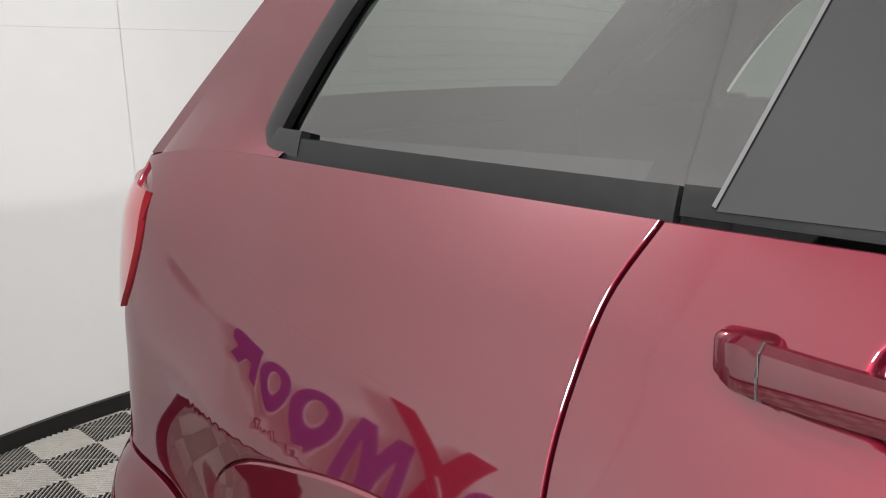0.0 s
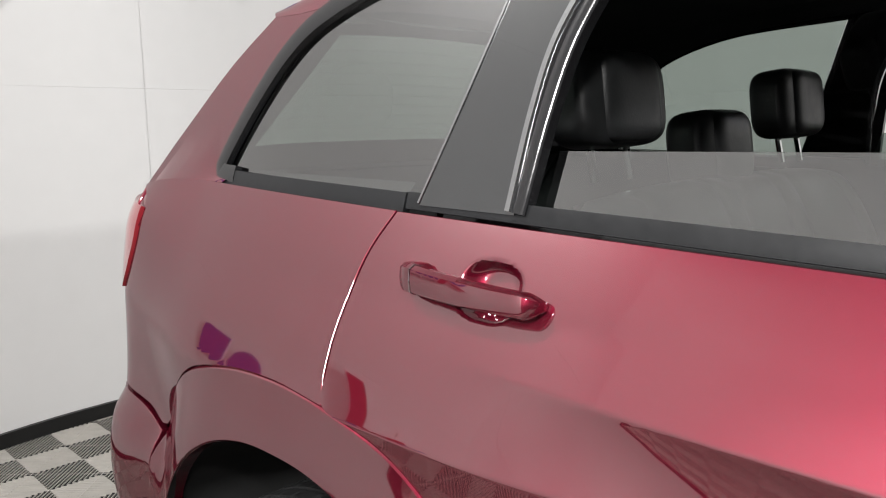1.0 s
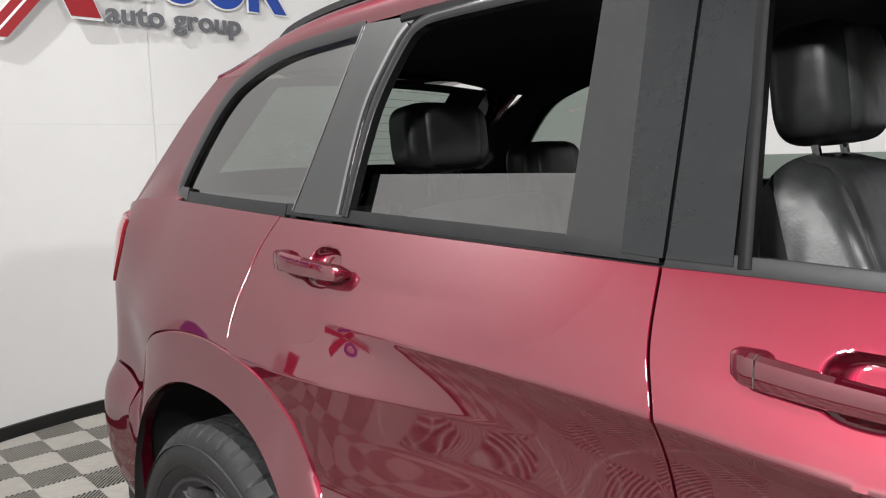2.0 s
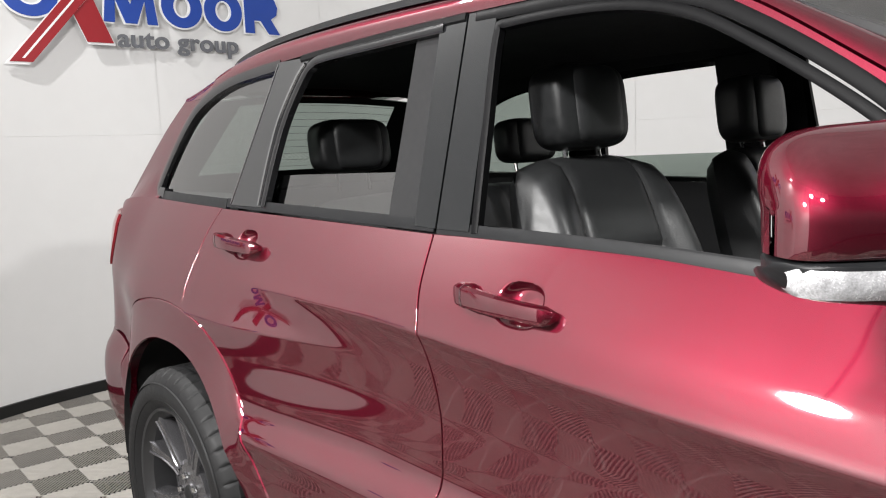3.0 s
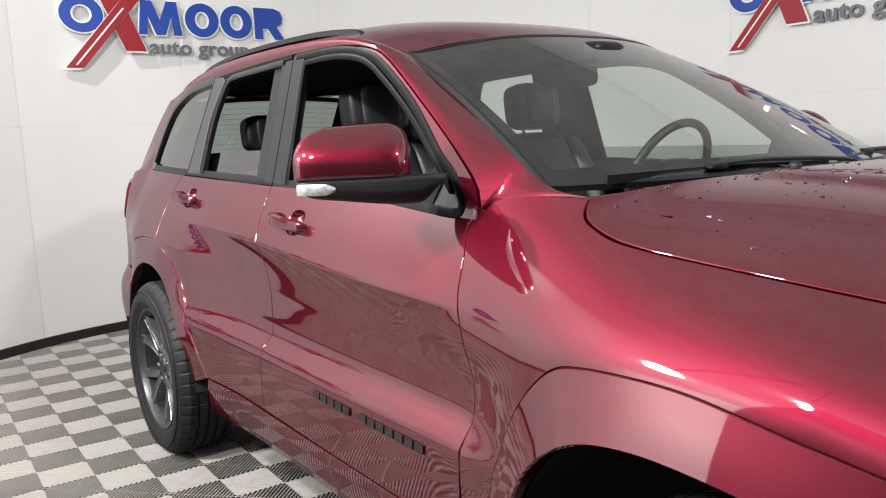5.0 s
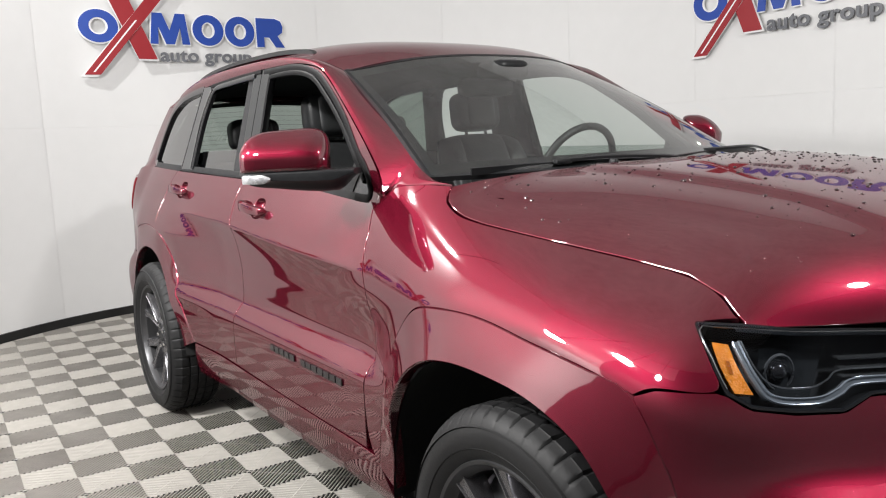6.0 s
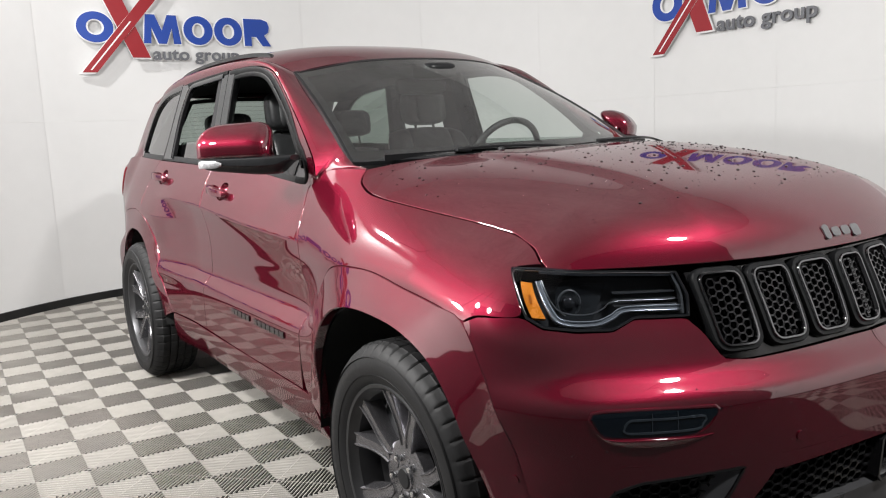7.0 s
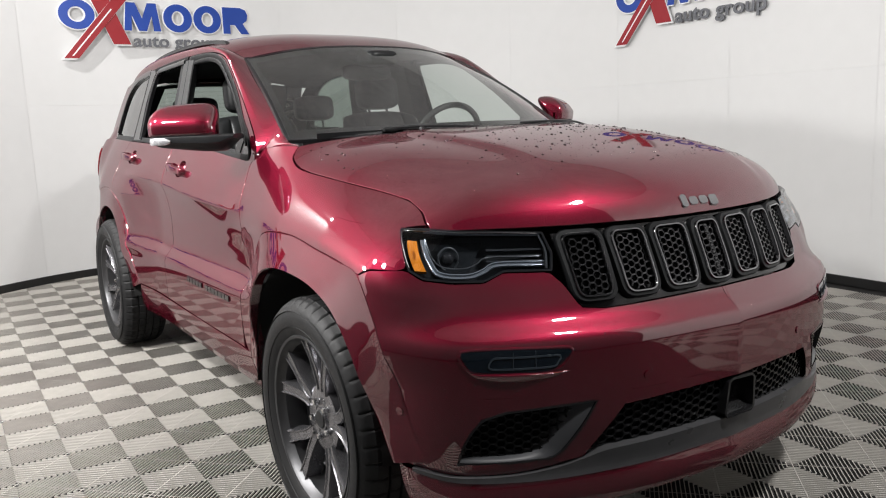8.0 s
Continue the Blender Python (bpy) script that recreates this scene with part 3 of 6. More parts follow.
SEAM_A = [(0.725, 0.45), (0.736, 0.56), (0.744, 0.70), (0.75, 0.82), (0.738, 0.91), (0.713, 1.0), (0.697, 1.08), (0.668, 1.15), (0.685, 1.175)]
SEAM_B = [(-0.388, 0.46), (-0.378, 0.58), (-0.366, 0.72), (-0.362, 0.86), (-0.374, 0.96), (-0.393, 1.04), (-0.42, 1.12), (-0.435, 1.214)]
SEAM_C = [(-1.41, 0.957), (-1.424, 1.0), (-1.43, 1.08), (-1.42, 1.17), (-1.39, 1.237)]
FLARE_R = [(-0.90, 0.46), (-0.955, 0.53), (-1.045, 0.66), (-1.125, 0.80), (-1.20, 0.885), (-1.29, 0.935), (-1.41, 0.957), (-1.55, 0.965), (-1.70, 0.955), (-1.84, 0.92), (-1.95, 0.85), (-2.04, 0.74), (-2.09, 0.60)]
ARCH_R = [(-1.03, 0.42), (-1.06, 0.50), (-1.14, 0.63), (-1.22, 0.745), (-1.31, 0.81), (-1.42, 0.842), (-1.53, 0.848), (-1.64, 0.838), (-1.76, 0.80), (-1.86, 0.735), (-1.93, 0.64), (-1.975, 0.53), (-1.99, 0.42)]
FLARE_F = [(0.80, 0.42), (0.83, 0.52), (0.875, 0.66), (0.95, 0.81), (1.05, 0.915), (1.15, 0.948), (1.345, 0.957), (1.54, 0.936), (1.67, 0.918), (1.765, 0.896), (1.832, 0.78), (1.895, 0.61), (1.952, 0.42)]
ARCH_F = [(0.915, 0.40), (0.935, 0.53), (0.985, 0.66), (1.06, 0.755), (1.16, 0.818), (1.28, 0.845), (1.42, 0.847), (1.56, 0.832), (1.672, 0.782), (1.745, 0.69), (1.792, 0.58), (1.823, 0.48), (1.85, 0.40)]


def panel(name, fn, b, t, l, r, nu, nv, mat=None, label="", rim=0.018, lift=0.0, two=True, parent=None, gap=0.0034, smooth=True, near=None):
    q = fn(coons(b, t, l, r, nu, nv, smooth, near))
    g = sheet(q, rim=rim, lift=lift, gap=gap)
    if two:
        return both(name, g, mat or RED, label, parent)
    return part(name, g, mat or RED, parent or CAR, label)


HOOD_GAP = [(0.978, 1.216), (0.980, 1.20), (1.0, 1.180), (1.03, 1.167), (1.09, 1.149), (1.178, 1.136), (1.29, 1.125), (1.45, 1.110), (1.62, 1.092), (1.737, 1.074), (1.82, 1.047), (1.87, 1.024), (1.888, 1.018)]
HOOD_LINE = [(0.70, 1.19), (0.715, 1.203), (0.75, 1.212), (0.80, 1.217), (0.85, 1.219), (0.92, 1.219)] + HOOD_GAP

# doors, fenders and quarters
front_doors = panel("front_door", side_body, [SEAM_B[0], (0.2, 0.452), SEAM_A[0]], belt_line(-0.435, 0.685), SEAM_B, SEAM_A, 46, 110, rim=0.03, near=(0.235, 0.085, 0.865, 0.10))
REAR_EDGE = FLARE_R[:7] + SEAM_C[1:]
rear_doors = panel("rear_door", side_body, [REAR_EDGE[0], (-0.64, 0.46), SEAM_B[0]], belt_line(-1.39, -0.435), REAR_EDGE, SEAM_B, 40, 110, rim=0.03, near=(0.255, 0.09, 0.885, 0.10))
fenders = panel("fender", side_body, FLARE_F[:10], HOOD_LINE[:],
                [FLARE_F[0], (0.748, 0.5)] + SEAM_A[2:-1] + [(0.70, 1.19)], [FLARE_F[9], (1.80, 0.914), (1.885, 0.918), (1.855, 0.965), (1.815, 1.008), (1.84, 1.016), (1.888, 1.018)], 84, 44)
quarters = panel("quarter_panel", side_body, [(-2.36, 0.77), (-2.16, 0.76), (-2.05, 0.74), *FLARE_R[10:5:-1]], [(-2.36, 1.232), (-2.2, 1.252), *belt_line(-2.05, -1.39, n=6)],
                 [(-2.36, 0.77), (-2.345, 0.9), (-2.31, 1.0), (-2.26, 1.05), (-2.228, 1.12), (-2.236, 1.19), (-2.29, 1.222), (-2.36, 1.232)], SEAM_C, 40, 30)
panel("sill", side_body, [(-0.97, 0.29), (0, 0.285), (0.86, 0.28)], [(-0.90, 0.455), (0, 0.45), (0.80, 0.445)], [(-0.97, 0.29), (-0.90, 0.455)], [(0.86, 0.28), (0.80, 0.445)], 40, 12, smooth=False)


def flare(outer, arch, name, rise=0.040):
    """The wheel-arch moulding: a swelling band between the outer line and the opening."""
    n = 64
    a, b = resample(outer, n), resample(arch, n)
    v = np.array([0, 0.03, 0.08, 0.2, 0.35, 0.5, 0.65, 0.8, 0.92, 0.97, 1.0])
    ends3 = [nose(a), nose(b)]
    kern = np.exp(-0.5 * (np.arange(-18, 19) / 7.0) ** 2)
    for e in ends3[1:]:
        e[:, 1] = np.convolve(np.concatenate([2 * e[0, 1] - e[18:0:-1, 1], e[:, 1], 2 * e[-1, 1] - e[-2:-20:-1, 1]]), kern / kern.sum(), "valid")
    p = ends3[0][:, None] * (1 - v[None, :, None]) + ends3[1][:, None] * v[None, :, None]
    swell = 0.002 + rise * np.clip(v / 0.8, 0, 1) ** 1.2
    swell[0], swell[-1] = -0.004, rise - 0.002
    k = normals(p)
    k[..., 2] = 0
    ends = np.clip(np.minimum(np.arange(n), np.arange(n)[::-1]) / 10, 0.45, 1)[:, None]
    p = p + k * (swell[None] * ends)[..., None]
    for _ in range(30):
        p[1:-1, 2:-2] = 0.5 * p[1:-1, 2:-2] + 0.125 * (p[2:, 2:-2] + p[:-2, 2:-2] + p[1:-1, 3:-1] + p[1:-1, 1:-3])
    inner = p[:, -1] + np.array([0, 0.03, 0])
    g = Geo().grid(p).grid([p[:, -1], inner])
    return both(name, g, RED, "red wheel-arch moulding", weld=0.0005)


flare(FLARE_R, ARCH_R, "wheel_arch_moulding", 0.022)
flare(FLARE_F, ARCH_F, "wheel_arch_moulding", 0.026)


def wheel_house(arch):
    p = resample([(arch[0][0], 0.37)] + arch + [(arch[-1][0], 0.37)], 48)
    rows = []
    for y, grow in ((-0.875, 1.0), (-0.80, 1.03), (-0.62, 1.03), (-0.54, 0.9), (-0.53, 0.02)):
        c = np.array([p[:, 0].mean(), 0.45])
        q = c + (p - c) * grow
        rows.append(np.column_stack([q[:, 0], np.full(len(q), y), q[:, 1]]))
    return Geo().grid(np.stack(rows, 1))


# linings carry the darkness of the arches in their colour
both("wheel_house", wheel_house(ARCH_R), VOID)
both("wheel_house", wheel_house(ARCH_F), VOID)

# nose: bumper cover in joined patches round its openings
M = lambda pts: [(2 * S_NOSE - s, z) for s, z in pts][::-1]
TOP = [(1.767, 0.894), (1.80, 0.911), (1.89, 0.914), (1.94, 0.888), (2.04, 0.876), (2.145, 0.874), (2.20, 0.897), (2.33, 0.892), (2.365, 0.86), (2.405, 0.80), (2.47, 0.792), (2.65, 0.796), (S_NOSE, 0.80)]
MID = [(1.895, 0.61), (2.12, 0.60), (2.42, 0.592), (2.52, 0.585), (S_NOSE, 0.586)]


def patch(fn, b, t, l, r, nu, nv, smooth=False, lift=0.0):
    p = fn(coons(b, t, l, r, nu, nv, smooth))
    return p + normals(p) * lift if lift else p


bumper = Geo()
right = [
    (MID, TOP, [MID[0], (1.832, 0.78), TOP[0]], [MID[-1], TOP[-1]], 70, 26),
    ([(1.952, 0.405), (2.045, 0.405)], [(1.895, 0.61), (2.12, 0.60)], [(1.952, 0.405), (1.895, 0.61)], [(2.045, 0.405), (2.065, 0.47), (2.09, 0.51), (2.121, 0.545), (2.12, 0.60)], 12, 14),
    ([(2.121, 0.545), (2.181, 0.561), (2.285, 0.566), (2.425, 0.570)], [(2.12, 0.60), (2.42, 0.592)], [(2.121, 0.545), (2.12, 0.60)], [(2.425, 0.570), (2.42, 0.592)], 18, 6),
    ([(2.305, 0.42), (2.385, 0.412)], [(2.42, 0.592), (2.52, 0.585)], [(2.305, 0.42), (2.335, 0.44), (2.425, 0.570), (2.42, 0.592)], [(2.385, 0.412), (2.50, 0.548), (2.52, 0.585)], 8, 14),
    ([(2.50, 0.548), (2.65, 0.556), (S_NOSE, 0.56)], [(2.52, 0.585), (S_NOSE, 0.586)], [(2.50, 0.548), (2.52, 0.585)], [(S_NOSE, 0.56), (S_NOSE, 0.586)], 20, 5),
    ([(2.045, 0.405), (2.2, 0.403), (2.385, 0.412)], [(2.05, 0.42), (2.2, 0.417), (2.305, 0.42)], [(2.045, 0.405), (2.05, 0.42)], [(2.385, 0.412), (2.305, 0.42)], 14, 4),
]
for b, t, l, r, nu, nv in right:
    p = patch(nose, b, t, l, r, nu, nv)
    bumper.grid(p)
    bumper.grid(p * np.array([1, -1, 1]), flip=True)
bumper_ob = part("front_bumper", bumper, RED, CAR, weld=0.0008)
LIP_HI = [(1.905, 0.398), (2.03, 0.385), (2.2, 0.383), (2.33, 0.397), (2.40, 0.414), (2.5, 0.430), (S_NOSE, 0.437)]
LIP_LO = [(1.905, 0.388), (2.03, 0.371), (2.2, 0.364), (2.38, 0.363), (2.6, 0.368), (S_NOSE, 0.372)]
CHIN = [(1.86, 0.27), (2.12, 0.262), (2.38, 0.275), (2.6, 0.285), (S_NOSE, 0.29)]
CHIN_HI = [(1.862, 0.408), (1.905, 0.388)] + LIP_LO[1:]
panel("valance", nose, [(1.862, 0.402)] + LIP_HI[:4] + [(2.385, 0.410)], [(1.862, 0.432), (1.95, 0.418), (2.05, 0.407), (2.2, 0.404), (2.385, 0.413)], [(1.862, 0.402), (1.862, 0.432)], [(2.385, 0.410), (2.385, 0.413)], 40, 6, lift=-0.007, smooth=False)
part("skid_strip", sheet(nose(coons(LIP_LO + M(LIP_LO)[1:], LIP_HI + M(LIP_HI)[1:], [LIP_LO[0], LIP_HI[0]], M([LIP_LO[0], LIP_HI[0]])[::-1], 80, 8)), rim=0.03, lift=0.006), SKID, CAR, "satin grey lower bumper strip")
part("chin", sheet(nose(coons(CHIN + M(CHIN)[1:], CHIN_HI + M(CHIN_HI)[1:], [CHIN[0], CHIN_HI[0]], M([CHIN[0], CHIN_HI[0]])[::-1], 90, 10)), rim=0.05, lift=0.003), RED, CAR)


def honeycomb(outline, pitch, wire, depth, lift, hole=None):
    """A mesh of zigzag bars that fills an outline of (s, z) points."""
    o = np.array(outline)
    inside = lambda x, y: sum(((o[i, 1] > y) != (o[i - 1, 1] > y)) and x < (o[i - 1, 0] - o[i, 0]) * (y - o[i, 1]) / (o[i - 1, 1] - o[i, 1] + 1e-12) + o[i, 0] for i in range(len(o))) % 2
    (x0, y0), (x1, y1) = o.min(0), o.max(0)
    g = Geo()

    def bar(a, b):
        m = ((a[0] + b[0]) / 2, (a[1] + b[1]) / 2)
        if not (inside(*a) and inside(*b) and inside(*m)):
            return
        if hole and hole[0] < m[0] < hole[1]:
            return
        p = nose(np.array([a, b]))
        n = normals(nose(np.array([[a, (a[0], a[1] + 0.01)], [b, (b[0], b[1] + 0.01)]])))[:, 0]
        g.sweep(p + n * lift, [(-wire, -depth), (wire, -depth), (wire, 0), (-wire, 0)], n, caps=False)

    h = pitch * 0.5
    j, y = 0, y0 - pitch
    while y < y1 + pitch:
        x = x0 - 2 * pitch + (pitch if j % 2 else 0)
        while x < x1 + pitch:
            bar((x, y), (x + pitch * 0.7, y))
            for k in (-1, 1):
                bar((x + pitch * 0.7, y), (x + pitch, y + k * h))
                bar((x + 2 * pitch, y), (x + 1.7 * pitch, y + k * h))
            x += 2 * pitch
        y += h
        j += 1
    return g


# grille
part("grille_panel", sheet(nose(coons([(2.41, 0.804), (2.47, 0.796), (2.65, 0.80), (S_NOSE, 0.803)] + M([(2.41, 0.804), (2.47, 0.796), (2.65, 0.80), (S_NOSE, 0.803)])[1:], [(2.352, 0.99), (2.6, 0.996), (S_NOSE, 1.0)] + M([(2.352, 0.99), (2.6, 0.996), (S_NOSE, 1.0)])[1:],
     [(2.41, 0.804), (2.352, 0.99)], M([(2.41, 0.804), (2.352, 0.99)])[::-1], 60, 12)), rim=0.03, lift=-0.014), BLACK_GLOSS, CAR, "gloss black grille panel")
for i in range(-3, 4):
    c = S_NOSE + i * 0.1485
    lean = 0.004 * i
    wt, wb, zt, zb = 0.0565, 0.0495, 0.980, 0.824
    raw = [(c + lean - wt, zt), (c + lean + wt, zt), (c - lean + wb, zb), (c - lean - wb, zb)]
    loop = []
    for k in range(4):
        a, b, d = (np.array(raw[(k + m) % 4]) for m in (-1, 0, 1))
        r = 0.027
        u, v = (a - b) / np.linalg.norm(a - b), (d - b) / np.linalg.norm(d - b)
        loop += [tuple(b + u * r * (1 - w) ** 2 + v * r * w ** 2) for w in (0, 0.25, 0.5, 0.75, 1)]
    dense = []
    for k in range(len(loop)):
        a, b = np.array(loop[k]), np.array(loop[(k + 1) % len(loop)])
        cuts = 4 if np.linalg.norm(a - b) > 0.03 else 1
        dense += [tuple(a + (b - a) * w / cuts) for w in range(cuts)]
    q = np.array(dense)
    p = nose(q)
    n3 = np.array([normals(nose(np.array([[(s, z), (s, z + 0.01)], [(s + 0.01, z), (s + 0.01, z + 0.01)]])))[0, 0] for s, z in dense])
    mid = q.mean(0)
    slot = part("grille_slot", Geo().sweep(p, [(-0.004, -0.02), (0.004, -0.02), (0.0045, 0.006), (0.002, 0.0105), (-0.002, 0.0105), (-0.0045, 0.006)], n3, closed=True), GRILLE_RING, CAR, "thin chrome ring round a dark honeycomb slot")
    wide = nose(mid + (q - mid) * np.array([1.17, 1.085]))
    part("surround", Geo().sweep(wide, [(-0.008, -0.02), (0.008, -0.02), (0.0085, -0.002), (0.005, 0.005), (-0.005, 0.005), (-0.0085, -0.002)], n3, closed=True), BLACK_TRIM, slot, "satin black surround")
    inner = [tuple(mid + (np.array(k) - mid) * 0.93) for k in loop]
    part("recess", Geo().add([tuple(v) for v in (nose(np.array(inner)) - n3.mean(0) * 0.012)], [tuple(range(len(inner)))]), VOID, slot)
    part("honeycomb", honeycomb(inner, 0.0185, 0.0020, 0.012, 0.001), MESH_CHROME, slot)

# lower intakes
for sgn in (0, 1):
    f = (lambda pts: M(pts)) if sgn else (lambda pts: pts)
    o = f([(2.05, 0.42), (2.068, 0.47), (2.09, 0.508), (2.121, 0.543), (2.181, 0.560), (2.285, 0.565), (2.423, 0.569), (2.39, 0.512), (2.335, 0.44), (2.305, 0.421), (2.2, 0.418)])
    p = nose(np.array(o))
    back = Geo().add([tuple(v) for v in p + np.array([-0.045, 0.02 if not sgn else -0.02, 0])], [tuple(range(len(o)))])
    intake = part("side_intake", back, VOID, CAR, "black side intake with mesh")
    part("honeycomb", honeycomb(o, 0.023, 0.0024, 0.01, -0.02), BLACK_GLOSS, intake)
    n3 = np.broadcast_to(np.array([0.85, -0.5 if not sgn else 0.5, 0]), p.shape)
    part("frame", Geo().sweep(resample(np.vstack([p, p[:1]]), 60, False)[:-1], [(-0.004, -0.05), (0.004, -0.05), (0.003, 0.002), (-0.003, 0.002)], (0.85, -0.5 if not sgn else 0.5, 0), closed=True), BLACK_GLOSS, intake)
    outer = nose(resample(f([(2.056, 0.424), (2.2, 0.421), (2.300, 0.425), (2.33, 0.441), (2.385, 0.513), (2.418, 0.566)]), 30))
    inner = nose(resample(f([(2.062, 0.442), (2.18, 0.438), (2.255, 0.447), (2.295, 0.482), (2.325, 0.528), (2.345, 0.563)]), 30))
    v = np.linspace(0, 1, 6)[None, :, None]
    hollow = np.array([-0.034, 0.012 if not sgn else -0.012, 0]) * (v ** 1.6) - np.array([0.003, 0, 0])
    part("blade", Geo().grid(outer[:, None] * (1 - v) + inner[:, None] * v + hollow), BLADE, intake, "satin grey blade round the mesh")
o = [(2.387, 0.412), (2.44, 0.475), (2.50, 0.546), (2.65, 0.555), (S_NOSE, 0.559)]
ring = o + M(o)[1:] + [(2 * S_NOSE - 2.5, 0.431), (S_NOSE, 0.436), (2.5, 0.431)]
p = nose(np.array(ring))
centre = part("centre_intake", Geo().add([tuple(v) for v in p + np.array([-0.06, 0, 0])], [tuple(range(len(ring)))]), VOID, CAR, "wide black mesh lower intake")
for hole in ((S_NOSE - 0.045, 9), (0, S_NOSE + 0.072)):
    part("honeycomb", honeycomb(ring, 0.025, 0.0026, 0.012, -0.015, hole), BLACK_GLOSS, centre)
SQ = [(-0.052, -0.05), (0.05, -0.05), (0.06, -0.04), (0.062, 0.045), (0.05, 0.055), (-0.03, 0.058), (-0.046, 0.05), (-0.062, -0.038)]
sq = np.array([(2.302, y + 0.01, 0.49 + z) for y, z in SQ])
radar = part("radar_cover", Geo().sweep(sq, [(-0.005, -0.045), (0.005, -0.045), (0.004, 0.008), (-0.004, 0.008)], (1, 0, 0), closed=True), BLACK_GLOSS, CAR, "square black sensor housing in the intake")
part("sensor_face", Geo().add([tuple(p - np.array([0.035, 0, 0])) for p in sq], [tuple(range(8))]), BLACK_GLOSS, radar)
part("ledge", Geo().add([(2.301, -0.038, 0.446), (2.301, 0.056, 0.446), (2.272, 0.05, 0.462), (2.272, -0.03, 0.462)], [(0, 1, 2, 3)]), BRIGHT, radar)

# fog lamps, parking sensors
for sgn in (1, -1):
    o = [(2.072, 0.722), (2.066, 0.708), (2.082, 0.682), (2.102, 0.668), (2.13, 0.664), (2.2, 0.661), (2.29, 0.659), (2.325, 0.666), (2.343, 0.682), (2.358, 0.708), (2.352, 0.717), (2.33, 0.719), (2.2, 0.724), (2.10, 0.726)]
    p = nose(np.array(o)) * np.array([1, sgn, 1])
    ndir = np.array([0.85, -0.52 * sgn, 0.0])
    dense = resample(np.vstack([p, p[:1]]), 50, False)[:-1]
    fp = nose(coons([(2.095, 0.671), (2.2, 0.662), (2.30, 0.660)], [(2.066, 0.721), (2.2, 0.723), (2.366, 0.712)], [(2.095, 0.671), (2.066, 0.721)], [(2.30, 0.660), (2.366, 0.712)], 20, 6))
    fg = sheet(fp, rim=0.0, gap=0, sink=0, lift=0.0025)
    fog = part("fog_lamp", fg if sgn > 0 else fg.mirrored(), FOG_GLASS, CAR, "slim dark fog lamp in the bumper")
    part("frame", Geo().sweep(dense, [(-0.005, -0.006), (0.005, -0.006), (0.0045, 0.001), (0.001, 0.003), (-0.002, 0.003)], ndir, closed=True), RED, fog)
    hoop = resample([(2.15, 0.700), (2.142, 0.686), (2.152, 0.676), (2.23, 0.673), (2.305, 0.673), (2.318, 0.684), (2.322, 0.700), (2.24, 0.702), (2.16, 0.704), (2.15, 0.700)], 40)[:-1]
    part("light_bar", Geo().sweep(nose(hoop) * np.array([1, sgn, 1]) + ndir * 0.0005, [(-0.0028, 0), (0.0028, 0), (0.0022, 0.0036), (-0.0022, 0.0036)], ndir, closed=True), FOG_BAR, fog)
    for sb in (2.205, 2.262):
        rib = nose(np.array([(sb, 0.669), (sb, 0.687), (sb, 0.716)])) * np.array([1, sgn, 1]) + ndir * 0.0005
        part("rib", Geo().sweep(rib, [(-0.0009, 0), (0.0009, 0), (0.0009, 0.0034), (-0.0009, 0.0034)], ndir), FOG_BAR, fog)
    lip = resample([(2.085, 0.676), (2.105, 0.664), (2.14, 0.659), (2.22, 0.656), (2.30, 0.654), (2.345, 0.657)], 30)
    swell = np.sin(np.linspace(0.15, math.pi - 0.1, 30))[:, None]
    lip3 = nose(lip) * np.array([1, sgn, 1])
    part("lower_lip", Geo().grid(np.stack([lip3 + ndir * a * swell + np.array([0, 0, b]) * swell for a, b in ((-0.004, 0.007), (0.006, 0.0065), (0.0105, 0.004), (0.011, 0.0), (0.007, -0.006), (0.002, -0.014), (-0.003, -0.02))], 1), flip=sgn < 0), RED, fog)
    for s, z in ((2.565, 0.618), (1.885, 0.552)):
        q = nose(np.array([[s, z]]))[0] * np.array([1, sgn, 1])
        nn = normals(nose(np.array([[(s, z), (s, z + 0.01)], [(s + 0.01, z), (s + 0.01, z + 0.01)]])))[0, 0] * np.array([1, sgn, 1])
        t = np.cross(nn, (0, 0, 1))
        u2 = np.cross(t, nn)
        part("parking_sensor", Geo().prism([(0.011 * math.cos(k * 0.524), 0.011 * math.sin(k * 0.524)) for k in range(12)], q - nn * 0.002, t, u2, nn * 0.005), RED, CAR)


